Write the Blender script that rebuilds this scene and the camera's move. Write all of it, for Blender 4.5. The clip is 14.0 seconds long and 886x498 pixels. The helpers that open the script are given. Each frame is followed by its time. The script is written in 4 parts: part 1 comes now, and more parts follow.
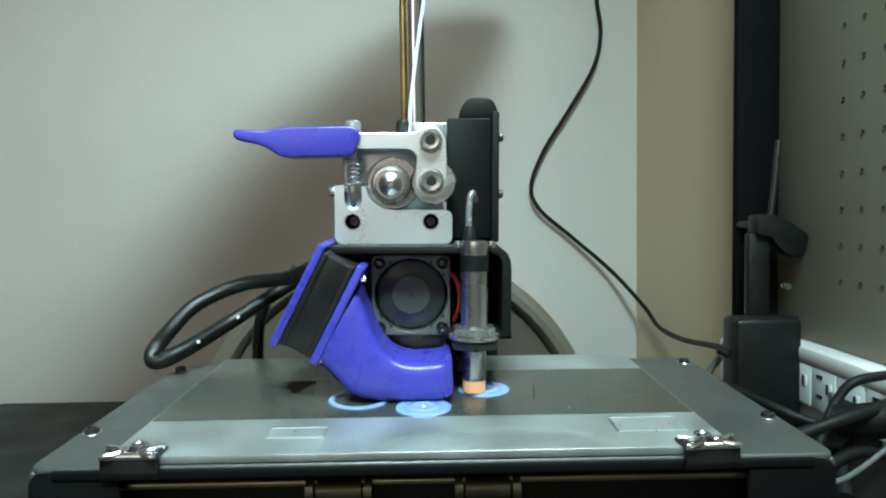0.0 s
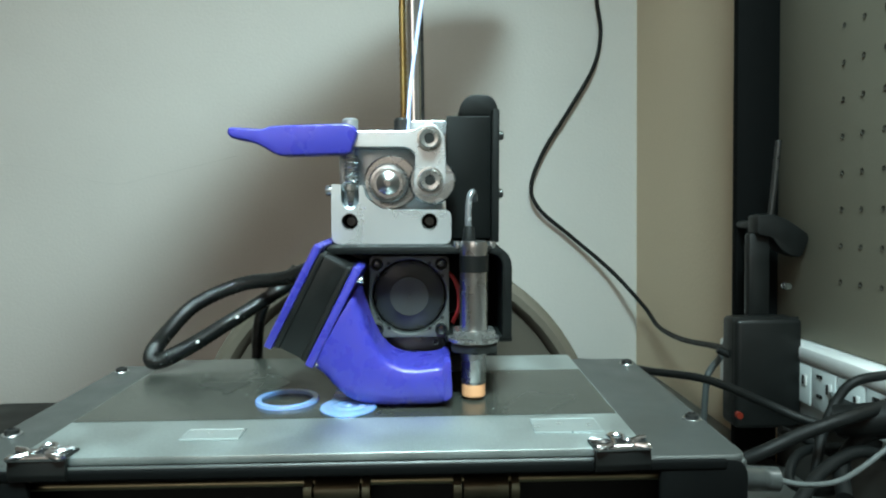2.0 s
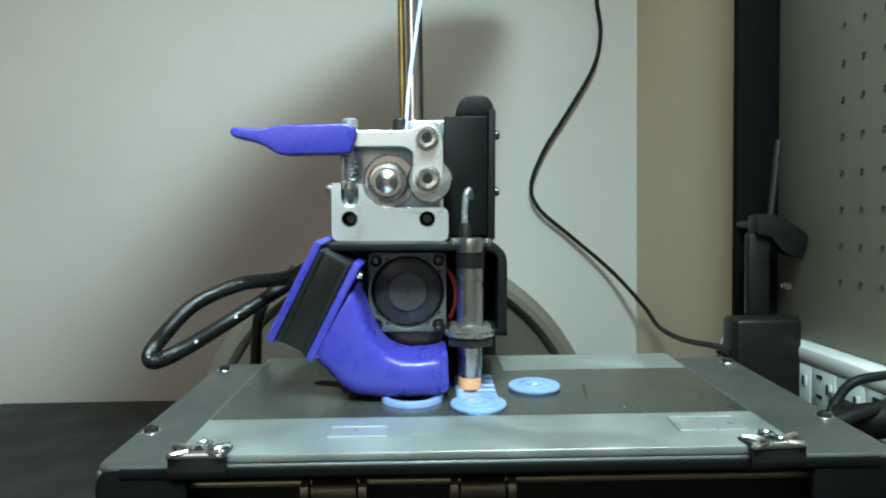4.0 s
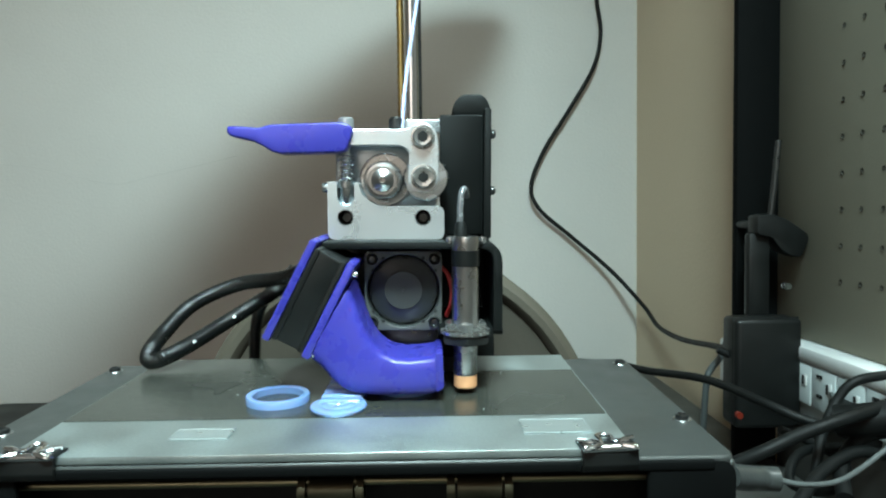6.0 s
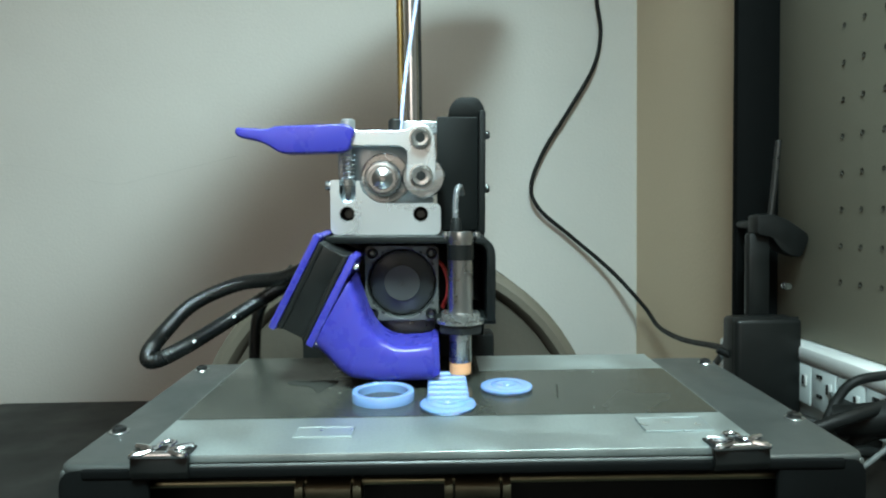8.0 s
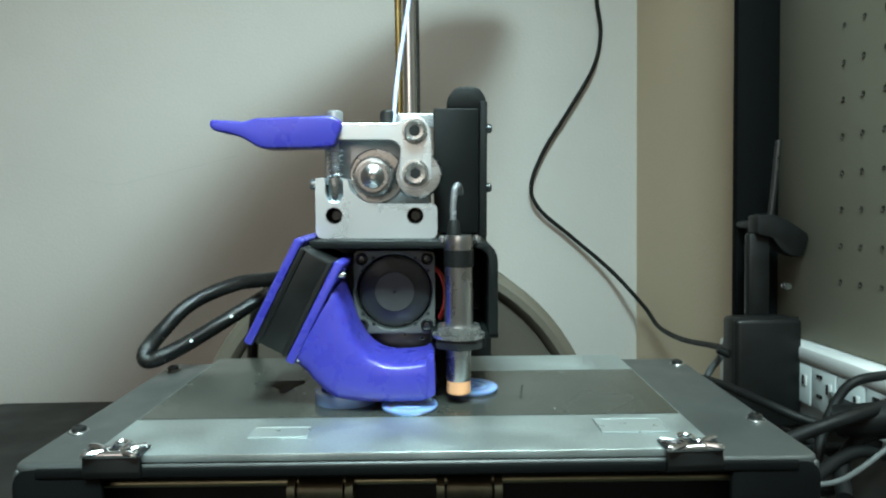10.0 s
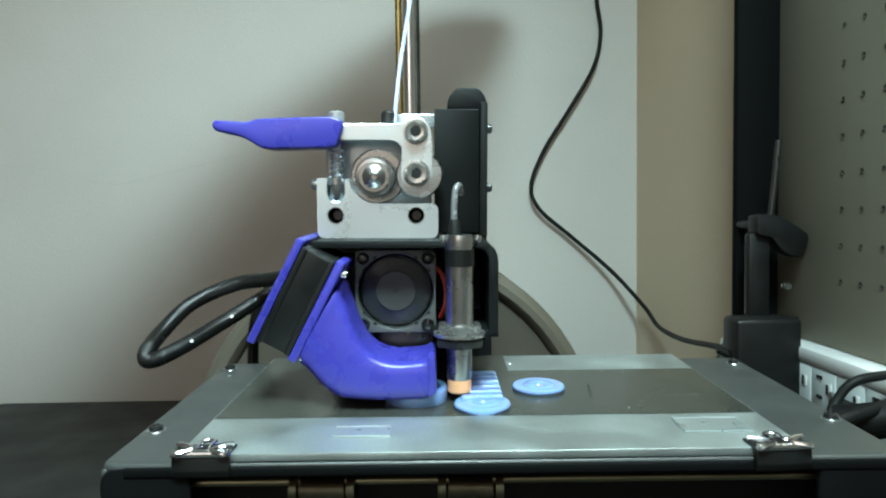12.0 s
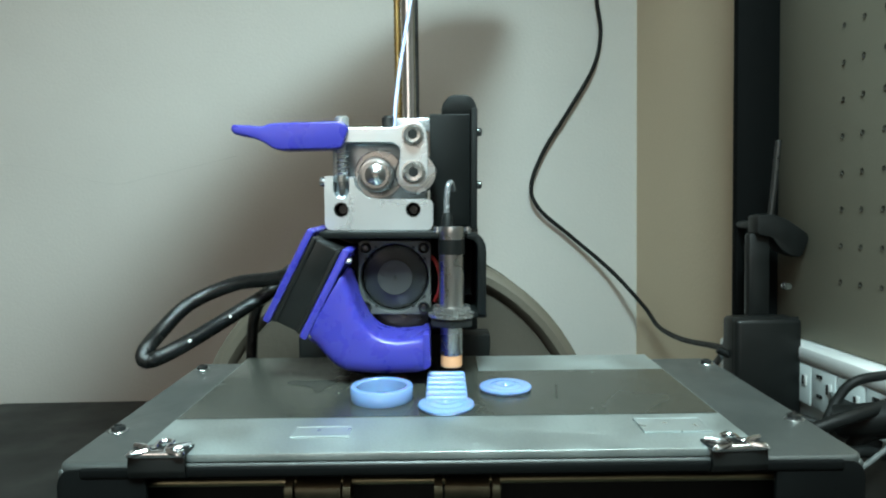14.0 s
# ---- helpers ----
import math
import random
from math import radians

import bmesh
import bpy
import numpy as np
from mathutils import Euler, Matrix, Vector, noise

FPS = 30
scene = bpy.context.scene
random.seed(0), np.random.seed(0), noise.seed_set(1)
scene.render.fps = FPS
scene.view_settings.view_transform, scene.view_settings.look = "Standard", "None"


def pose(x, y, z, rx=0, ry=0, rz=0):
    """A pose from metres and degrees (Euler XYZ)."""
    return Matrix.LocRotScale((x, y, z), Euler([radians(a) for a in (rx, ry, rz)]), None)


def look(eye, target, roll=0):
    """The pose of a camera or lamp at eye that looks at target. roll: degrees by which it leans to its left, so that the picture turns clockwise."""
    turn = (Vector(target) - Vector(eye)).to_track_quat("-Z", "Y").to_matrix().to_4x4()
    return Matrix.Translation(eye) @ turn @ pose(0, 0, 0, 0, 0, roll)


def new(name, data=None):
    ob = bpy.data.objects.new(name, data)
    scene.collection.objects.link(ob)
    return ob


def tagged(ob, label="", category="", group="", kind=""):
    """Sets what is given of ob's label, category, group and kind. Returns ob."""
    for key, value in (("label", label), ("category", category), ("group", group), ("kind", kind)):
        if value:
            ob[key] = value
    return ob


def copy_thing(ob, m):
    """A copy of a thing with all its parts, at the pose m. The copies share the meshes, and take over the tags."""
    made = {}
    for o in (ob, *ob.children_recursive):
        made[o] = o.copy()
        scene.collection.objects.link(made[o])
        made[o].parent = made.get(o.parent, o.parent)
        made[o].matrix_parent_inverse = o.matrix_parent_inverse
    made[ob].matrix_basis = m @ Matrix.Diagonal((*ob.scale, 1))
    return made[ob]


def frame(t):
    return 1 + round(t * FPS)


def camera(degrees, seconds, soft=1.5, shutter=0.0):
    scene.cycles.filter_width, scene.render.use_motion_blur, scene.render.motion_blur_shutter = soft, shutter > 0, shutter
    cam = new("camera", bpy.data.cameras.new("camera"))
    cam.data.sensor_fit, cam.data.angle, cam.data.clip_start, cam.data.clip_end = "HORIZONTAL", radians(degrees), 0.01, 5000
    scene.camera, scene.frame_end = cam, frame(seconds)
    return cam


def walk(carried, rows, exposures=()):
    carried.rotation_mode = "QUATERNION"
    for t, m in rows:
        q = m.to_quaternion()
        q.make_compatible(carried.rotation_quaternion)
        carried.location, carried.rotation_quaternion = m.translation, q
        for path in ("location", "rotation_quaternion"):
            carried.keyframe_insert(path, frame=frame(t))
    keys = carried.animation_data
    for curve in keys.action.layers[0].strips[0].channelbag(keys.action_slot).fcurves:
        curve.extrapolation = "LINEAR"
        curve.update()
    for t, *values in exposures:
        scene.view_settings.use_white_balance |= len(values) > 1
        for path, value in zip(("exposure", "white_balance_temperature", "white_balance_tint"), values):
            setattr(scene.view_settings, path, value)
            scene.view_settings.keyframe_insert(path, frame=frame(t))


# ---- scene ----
cam = camera(67.0, 14.0, soft=2.1)
EYE = pose(0, 0, 1.002, 87.350, 0.700, -1.090)
walk(cam, [(0.0, EYE), (14.0, EYE)], exposures=[(0.0, 0.0), (14.0, 0.0)])

# ---- light ----
world = bpy.data.worlds.new("world")
scene.world = world
world.use_nodes = True
wn = world.node_tree.nodes
sky = wn.new("ShaderNodeTexSky")
sky.sky_type, sky.sun_disc = "NISHITA", False
sky.sun_elevation, sky.sun_rotation = radians(35), radians(150)
world.node_tree.links.new(sky.outputs[0], wn["Background"].inputs[0])
wn["Background"].inputs[1].default_value = 0.05


def area(name, m, sx, sy, watts, colour, spread=180):
    d = bpy.data.lights.new(name, "AREA")
    d.shape, d.size, d.size_y, d.energy, d.color = "RECTANGLE", sx, sy, watts, colour
    d.spread = radians(spread)
    ob = new(name, d)
    ob.matrix_world = m
    return ob


# all added and out of view: daylight at a window behind the camera, a ceiling lamp, a pendant lamp
area("added_window_light", look((-0.6, -1.97, 1.7), (0.0, 0.6, 1.0)), 1.3, 1.15, 8.0, (1.0, 0.82, 0.65))
area("added_ceiling_light", look((0.55, -0.25, 2.385), (0.55, -0.249, 0.0)), 0.6, 0.6, 14.5, (0.84, 1.0, 0.94))
ADDED_LAMP = look((-0.02, -0.25, 1.75), (-0.14, 0.58, 0.74))
area("added_pendant_light", ADDED_LAMP, 0.20, 0.20, 6.2, (0.70, 1.0, 1.03), 98)

# ---- materials ----


def mat(name, colour, rough=0.5, metal=0.0, vary=0.12, scale=40.0, bump=0.1, fine=400.0, spread=0.1, coat=0.0, spec=0.5, sheen=0.0):
    """Base colour with stains at one scale, grain and relief at another; roughness varies with the stains."""
    m = bpy.data.materials.new(name)
    m.use_nodes = True
    n, l = m.node_tree.nodes, m.node_tree.links
    b = n["Principled BSDF"]
    co = n.new("ShaderNodeTexCoord")
    big, small = n.new("ShaderNodeTexNoise"), n.new("ShaderNodeTexNoise")
    big.inputs["Scale"].default_value, big.inputs["Detail"].default_value = scale, 5
    small.inputs["Scale"].default_value, small.inputs["Detail"].default_value = fine, 3
    for t in (big, small):
        l.new(co.outputs["Object"], t.inputs["Vector"])
    ramp = n.new("ShaderNodeMixRGB")
    ramp.inputs[1].default_value = (*[c * (1 - vary) for c in colour], 1)
    ramp.inputs[2].default_value = (*[min(1, c * (1 + vary)) for c in colour], 1)
    mix = n.new("ShaderNodeMath")
    mix.operation = "MULTIPLY_ADD"
    mix.inputs[1].default_value, mix.inputs[2].default_value = 0.35, 0.0
    l.new(small.outputs[0], mix.inputs[0])
    add = n.new("ShaderNodeMath")
    add.operation = "MULTIPLY_ADD"
    add.inputs[1].default_value = 0.65
    l.new(big.outputs[0], add.inputs[0])
    l.new(mix.outputs[0], add.inputs[2])
    l.new(add.outputs[0], ramp.inputs[0])
    l.new(ramp.outputs[0], b.inputs["Base Color"])
    rr = n.new("ShaderNodeMapRange")
    rr.inputs["From Min"].default_value, rr.inputs["From Max"].default_value = 0.3, 0.7
    rr.inputs["To Min"].default_value, rr.inputs["To Max"].default_value = max(0.02, rough - spread), min(1, rough + spread)
    l.new(big.outputs[0], rr.inputs[0])
    l.new(rr.outputs[0], b.inputs["Roughness"])
    b.inputs["Metallic"].default_value = metal
    b.inputs["Coat Weight"].default_value = coat
    b.inputs["Specular IOR Level"].default_value = spec
    b.inputs["Subsurface Weight"].default_value = sheen
    b.inputs["Subsurface Scale"].default_value = 0.003
    if bump:
        bp = n.new("ShaderNodeBump")
        bp.inputs["Strength"].default_value, bp.inputs["Distance"].default_value = bump, 0.001
        l.new(small.outputs[0], bp.inputs["Height"])
        l.new(bp.outputs[0], b.inputs["Normal"])
    return m


WALL = mat("painted_wall", (0.595, 0.573, 0.538), 0.75, vary=0.10, scale=7, fine=260, bump=0.35)
SCUFF = mat("wall_scuff", (0.48, 0.46, 0.43), 0.9, bump=0)
TANWALL = mat("tan_wall", (0.67, 0.540, 0.385), 0.75, vary=0.06, scale=5, fine=260, bump=0.35)
CEIL = mat("ceiling_paint", (0.75, 0.74, 0.7), 0.85, vary=0.03, scale=4)
FLOOR = mat("carpet", (0.22, 0.19, 0.16), 0.95, vary=0.2, scale=20, bump=0.6)
CASE = mat("dark_grey_finish", (0.060, 0.060, 0.055), 0.5, vary=0.25, scale=18, fine=900, bump=0.08, spec=0.4)
TABLE = mat("dark_table", (0.027, 0.030, 0.028), 0.60, vary=0.25, scale=14, fine=1500, bump=0.06, spec=0.35)
PEG = mat("pegboard", (0.195, 0.178, 0.133), 0.75, vary=0.1, scale=20, fine=600, bump=0.2)
# holes and slots are solid pieces; their inner shade is in these dark colours
PEGHOLE = mat("peg_hole_dark", (0.05, 0.046, 0.035), 0.8, bump=0)
HOLE = mat("hole_dark", (0.006, 0.006, 0.005), 0.9, bump=0)
BLACK = mat("black_powder_coat", (0.005, 0.0062, 0.006), 0.55, vary=0.25, scale=60, fine=2500, bump=0.06, spec=0.2)
BEDBLACK = mat("worn_black_steel", (0.044, 0.048, 0.046), 0.40, vary=0.3, scale=35, fine=2500, bump=0.07, spec=0.5)
PLASTIC = mat("black_plastic", (0.007, 0.0078, 0.0075), 0.42, vary=0.2, scale=80, fine=2500, bump=0.05, spec=0.3)
FANGREY = mat("grey_fan_plastic", (0.072, 0.076, 0.071), 0.42, vary=0.15, scale=120, fine=1200, bump=0.1)
HUB = mat("fan_hub", (0.042, 0.046, 0.045), 0.36, vary=0.15, scale=120, fine=900, bump=0.08)
ALU = mat("cast_aluminium", (0.68, 0.73, 0.755), 0.31, metal=0.78, vary=0.03, scale=60, fine=2500, bump=0)
STEEL = mat("steel", (0.54, 0.60, 0.63), 0.26, metal=1.0, vary=0.05, scale=150, fine=2500, bump=0.02)
CHROME = mat("chrome", (0.82, 0.85, 0.88), 0.2, metal=1.0, vary=0.05, scale=80, bump=0.02, spread=0.04)
BRASS = mat("brass_screw", (0.38, 0.26, 0.10), 0.35, metal=1.0, vary=0.2, scale=100, bump=0.1)
MOTORFACE = mat("motor_face", (0.36, 0.41, 0.44), 0.34, metal=0.9, vary=0.15, scale=100, fine=2000, bump=0.05)
DARKSTEEL = mat("dark_steel", (0.08, 0.085, 0.085), 0.35, metal=0.9, vary=0.25, scale=200, fine=1500, bump=0.1)
RODSTEEL = mat("dark_olive_rod", (0.20, 0.19, 0.12), 0.4, metal=1.0, vary=0.3, scale=40, bump=0.05)
BUSH = mat("bronze_bush", (0.06, 0.052, 0.033), 0.45, metal=0.9, vary=0.3, scale=80, bump=0.1)
SENSORSTEEL = mat("sensor_steel", (0.46, 0.47, 0.47), 0.28, metal=1.0, vary=0.06, scale=60, fine=2500, bump=0.02, spread=0.05)
NUT = mat("nickel_nut", (0.46, 0.47, 0.46), 0.27, metal=0.9, vary=0.08, scale=200, bump=0.1)
PURPLE = mat("purple_plastic", (0.042, 0.040, 0.33), 0.30, vary=0.07, scale=120, fine=3000, bump=0.06, sheen=0.1)
PRINT = mat("pale_blue_plastic", (0.20, 0.32, 0.60), 0.12, vary=0.05, scale=200, fine=3000, bump=0.05, sheen=0.3, coat=0.5)
ORANGE = mat("orange_sensor_face", (0.80, 0.40, 0.20), 0.5, vary=0.08, scale=150, bump=0.05)
RED = mat("red_wire", (0.36, 0.03, 0.03), 0.45, vary=0.1, scale=100, bump=0.05)
SLEEVE = mat("braided_sleeve", (0.006, 0.007, 0.007), 0.19, vary=0.3, scale=250, fine=1400, bump=0.4)
CABLE = mat("black_cable", (0.006, 0.0068, 0.0066), 0.55, vary=0.2, scale=60, bump=0.05, spec=0.2)
GREYCABLE = mat("grey_cable", (0.085, 0.095, 0.095), 0.4, vary=0.1, scale=60, bump=0.1)
SPOOL = mat("spool_plastic", (0.085, 0.073, 0.056), 0.45, vary=0.2, scale=30, bump=0.15)
SPOOLIN = mat("spool_inner", (0.055, 0.046, 0.034), 0.6, vary=0.2, scale=30, bump=0.15)
SOCKETGREY = mat("grey_socket_plastic", (0.62, 0.67, 0.67), 0.4, vary=0.08, scale=60, bump=0.06)
WHITEP = mat("white_plastic", (0.86, 0.87, 0.86), 0.4, vary=0.05, scale=30, bump=0.06)
FILAMENT = mat("pale_filament", (0.42, 0.49, 0.76), 0.3, vary=0.04, scale=100, bump=0.02)
TAPE = mat("clear_tape", (0.52, 0.58, 0.58), 0.36, metal=0.75, vary=0.08, scale=150, fine=700, bump=0.03)
RAINBOW = mat("sensor_cable_sheath", (0.28, 0.30, 0.32), 0.2, metal=0.6, vary=0.4, scale=200, bump=0.05)
REDLED = mat("red_indicator", (0.10, 0.010, 0.004), 0.4, bump=0)
REDLED.node_tree.nodes["Principled BSDF"].inputs["Emission Color"].default_value = (1.0, 0.08, 0.02, 1)
REDLED.node_tree.nodes["Principled BSDF"].inputs["Emission Strength"].default_value = 0.03
# glow of the added ceiling lamp
LAMPGLOW = mat("added_lamp_glow", (0.8, 0.78, 0.7), 0.5, bump=0)
LAMPGLOW.node_tree.nodes["Principled BSDF"].inputs["Emission Color"].default_value = (0.9, 1.0, 0.98, 1)
LAMPGLOW.node_tree.nodes["Principled BSDF"].inputs["Emission Strength"].default_value = 4.0
# build plate: brushed bright margins, used dull middle
PLATE = mat("plate_aluminium", (0.49, 0.55, 0.545), 0.44, metal=0.88, vary=0.34, scale=34, fine=900, bump=0.12, spread=0.12)
FILM = mat("used_build_surface", (0.058, 0.061, 0.052), 0.20, metal=0.35, vary=0.20, scale=22, fine=700, bump=0.12, spread=0.12)
# black paint with the dim front faces' shade put into its colour
CORNER = mat("black_paint_and_shade", (0.004, 0.0045, 0.0045), 0.7, vary=0.25, scale=60, fine=2500, bump=0.06, spec=0.06)
STAIN = mat("dark_residue", (0.025, 0.025, 0.02), 0.8, vary=0.3, scale=150, bump=0.3)

# ---- mesh tools ----


def part(name, bm, material, parent=None, label="", smooth=True):
    me = bpy.data.meshes.new(name)
    bm.normal_update()
    bm.to_mesh(me)
    bm.free()
    me.materials.append(material)
    if smooth:
        me.shade_smooth()
        me.set_sharp_from_angle(angle=radians(38))
    ob = new(name, me)
    if parent:
        ob.parent = parent
    if label:
        tagged(ob, label)
    return ob


def box(lo, hi, bev=0.0, seg=2, bm=None):
    bm2 = bmesh.new()
    bmesh.ops.create_cube(bm2, size=1)
    lo, hi = Vector(lo), Vector(hi)
    for v in bm2.verts:
        v.co = Vector([lo[i] + (v.co[i] + 0.5) * (hi[i] - lo[i]) for i in range(3)])
    if bev:
        bmesh.ops.bevel(bm2, geom=bm2.edges[:], offset=bev, segments=seg, profile=0.5, affect="EDGES")
    return join(bm, bm2)


def join(bm, other):
    if bm is None:
        return other
    me = bpy.data.meshes.new("joined")
    other.to_mesh(me)
    other.free()
    bm.from_mesh(me)
    bpy.data.meshes.remove(me)
    return bm


def prism(points, y0, y1, bev=0.0, seg=2, bm=None, holes=()):
    """An outline in x and z, pulled from y0 to y1 (metres); holes: (x, z, radius)."""
    bm2 = bmesh.new()
    loops = [[bm2.verts.new((x, y0, z)) for x, z in points]]
    for hx, hz, hr in holes:
        loops.append([bm2.verts.new((hx + hr * math.cos(a), y0, hz + hr * math.sin(a))) for a in [k * math.tau / 20 for k in range(20)]])
    edges = []
    for lp in loops:
        edges += [bm2.edges.new((lp[i], lp[(i + 1) % len(lp)])) for i in range(len(lp))]
    bmesh.ops.triangle_fill(bm2, use_beauty=True, edges=edges)
    bmesh.ops.dissolve_limit(bm2, angle_limit=0.01, verts=[], edges=[e for e in bm2.edges if len(e.link_faces) == 2]) if not holes else None
    faces = bm2.faces[:]
    ext = bmesh.ops.extrude_face_region(bm2, geom=faces)
    for v in [g for g in ext["geom"] if isinstance(g, bmesh.types.BMVert)]:
        v.co.y = y1
    bmesh.ops.recalc_face_normals(bm2, faces=bm2.faces[:])
    if bev:
        sharp = [e for e in bm2.edges if len(e.link_faces) == 2 and e.calc_face_angle() > 1.2 and abs(e.verts[0].co.y - e.verts[1].co.y) < 1e-6]
        bmesh.ops.bevel(bm2, geom=sharp, offset=bev, segments=seg, profile=0.5, affect="EDGES", clamp_overlap=True)
    return join(bm, bm2)


def rounded(points, r, n=5):
    """The outline with its corners rounded; r a radius, or one for each corner."""
    out = []
    for i, p in enumerate(points):
        a, b, c = Vector(points[i - 1]), Vector(p), Vector(points[(i + 1) % len(points)])
        rad = r[i] if isinstance(r, (list, tuple)) else r
        d1, d2 = (a - b), (c - b)
        t = min(rad, d1.length * 0.48, d2.length * 0.48)
        if t < 1e-5:
            out.append(tuple(b))
            continue
        p1, p2 = b + d1.normalized() * t, b + d2.normalized() * t
        for k in range(n + 1):
            s = k / n
            out.append(tuple(p1 * (1 - s) ** 2 + b * 2 * s * (1 - s) + p2 * s * s))
    return out


def lathe(profile, axis="z", at=(0, 0, 0), n=32, bm=None):
    """A profile of (radius, along) turned round an axis."""
    bm2 = bmesh.new()
    rings = []
    for r, h in profile:
        if r < 1e-7:
            rings.append([bm2.verts.new((0, 0, h))])
        else:
            rings.append([bm2.verts.new((r * math.cos(k * math.tau / n), r * math.sin(k * math.tau / n), h)) for k in range(n)])
    for a, b in zip(rings, rings[1:]):
        for k in range(n):
            j = (k + 1) % n
            vs = [a[k % len(a)], a[j % len(a)], b[j % len(b)], b[k % len(b)]]
            vs = list(dict.fromkeys(vs))
            if len(vs) > 2:
                bm2.faces.new(vs)
    bmesh.ops.recalc_face_normals(bm2, faces=bm2.faces[:])
    turn = {"z": Matrix(), "y": Matrix.Rotation(radians(-90), 4, "X"), "x": Matrix.Rotation(radians(90), 4, "Y")}[axis]
    bm2.transform(Matrix.Translation(at) @ turn)
    return join(bm, bm2)


def spline(points, n=10):
    pts = [Vector(p) for p in points]
    pts = [pts[0] * 2 - pts[1]] + pts + [pts[-1] * 2 - pts[-2]]
    out = []
    for i in range(1, len(pts) - 2):
        a, b, c, d = pts[i - 1:i + 3]
        for k in range(n):
            t = k / n
            out.append(0.5 * ((2 * b) + (c - a) * t + (2 * a - 5 * b + 4 * c - d) * t * t + (3 * b - a - 3 * c + d) * t ** 3))
    out.append(pts[-2])
    return out


def tube(points, r, n=10, sides=12, ripple=0.0, bm=None, closed=False):
    """A round cable through the points; ripple: the depth of its corrugation."""
    path = spline(points, n) if n > 1 else [Vector(p) for p in points]
    bm2 = bmesh.new()
    rings, up = [], Vector((0.13, 0.31, 0.94))
    for i, p in enumerate(path):
        d = (path[min(i + 1, len(path) - 1)] - path[max(i - 1, 0)]).normalized()
        u = d.cross(up)
        u = u.normalized() if u.length > 1e-4 else d.orthogonal().normalized()
        up = u.cross(d).normalized()
        rad = r * (1 - ripple * (i % 2))
        rings.append([bm2.verts.new(p + rad * (u * math.cos(k * math.tau / sides) + up * math.sin(k * math.tau / sides))) for k in range(sides)])
    for a, b in zip(rings, rings[1:]):
        for k in range(sides):
            bm2.faces.new((a[k], a[(k + 1) % sides], b[(k + 1) % sides], b[k]))
    if not closed:
        bm2.faces.new(rings[0])
        bm2.faces.new(rings[-1])
    bmesh.ops.recalc_face_normals(bm2, faces=bm2.faces[:])
    return join(bm, bm2)


def hexa(r, h, at, axis="z", bev=0.0004, bm=None):
    b = bmesh.new()
    bmesh.ops.create_cone(b, cap_ends=True, segments=6, radius1=r, radius2=r, depth=h)
    if bev:
        bmesh.ops.bevel(b, geom=b.edges[:], offset=bev, segments=2, affect="EDGES")
    b.transform(Matrix.Translation(at) @ (Matrix.Rotation(radians(90), 4, "X") if axis == "y" else Matrix()))
    return join(bm, b)


def mm(points):
    return [tuple(c / 1000 for c in p) for p in points]


def structure(ob, label, category):
    return tagged(ob, label, category, kind="structure")


# ---- the room ----
TOP = 0.74
BACK, RIGHT = 0.985, 0.305
structure(part("wall_north", box((-2.6, BACK, 0), (2.3, BACK + 0.1, 2.45)), WALL), "plain warm grey painted wall behind the printer", "wall")
structure(part("wall_east", box((RIGHT, 0.395, 0), (RIGHT + 0.1, BACK, 2.45)), TANWALL), "tan painted wall return behind the pegboard", "wall")
structure(part("wall_east_far", box((2.3, -2.0, 0), (2.4, BACK + 0.1, 2.45)), WALL), "plain painted wall of the room", "wall")
structure(part("wall_west", box((-2.7, -2.0, 0), (-2.6, BACK + 0.1, 2.45)), WALL), "plain painted wall of the room", "wall")
bm = box((-2.7, -2.1, 0), (-1.3, -2.0, 2.45))
box((0.1, -2.1, 0), (2.4, -2.0, 2.45), bm=bm)
box((-1.3, -2.1, 0), (0.1, -2.0, 1.08), bm=bm)
box((-1.3, -2.1, 2.32), (0.1, -2.0, 2.45), bm=bm)
structure(part("wall_south", bm, WALL), "plain painted wall, unseen, with an added window opening", "wall")
structure(part("floor", box((-2.7, -2.1, -0.1), (2.4, BACK + 0.1, 0)), FLOOR), "brown carpet floor", "floor")
structure(part("ceiling", box((-2.7, -2.1, 2.45), (2.4, BACK + 0.1, 2.55)), CEIL), "white painted ceiling", "ceiling")
# added window, out of view, for the warm fill light
win = structure(new("added_window"), "added white framed window, unseen behind the camera", "window")
bm = box((-1.3, -2.08, 1.08), (-1.24, -2.02, 2.32), 0.004)
box((0.04, -2.08, 1.08), (0.1, -2.02, 2.32), 0.004, bm=bm)
box((-1.24, -2.08, 1.08), (0.04, -2.02, 1.14), 0.004, bm=bm)
box((-1.24, -2.08, 2.26), (0.04, -2.02, 2.32), 0.004, bm=bm)
part("window_frame", bm, WHITEP, win)
# added ceiling lamp, out of view, set where it brightens the bed's right
lamp = tagged(new("added_ceiling_lamp"), "added square ceiling lamp with a cool white diffuser, out of view", "ceiling lamp")
part("lamp_body", box((0.22, -0.58, 2.42), (0.88, 0.08, 2.449), 0.006), WHITEP, lamp)
part("diffuser", box((0.24, -0.56, 2.40), (0.86, 0.06, 2.419), 0.006), LAMPGLOW, lamp)

# added lamp body, never in view, round the light that shapes the wall's tone
pendant = tagged(new("added_pendant_lamp"), "added black pendant lamp with a flat head, out of view over the desk", "pendant lamp")
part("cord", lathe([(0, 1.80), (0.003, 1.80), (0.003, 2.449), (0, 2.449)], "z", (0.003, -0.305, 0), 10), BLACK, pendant)
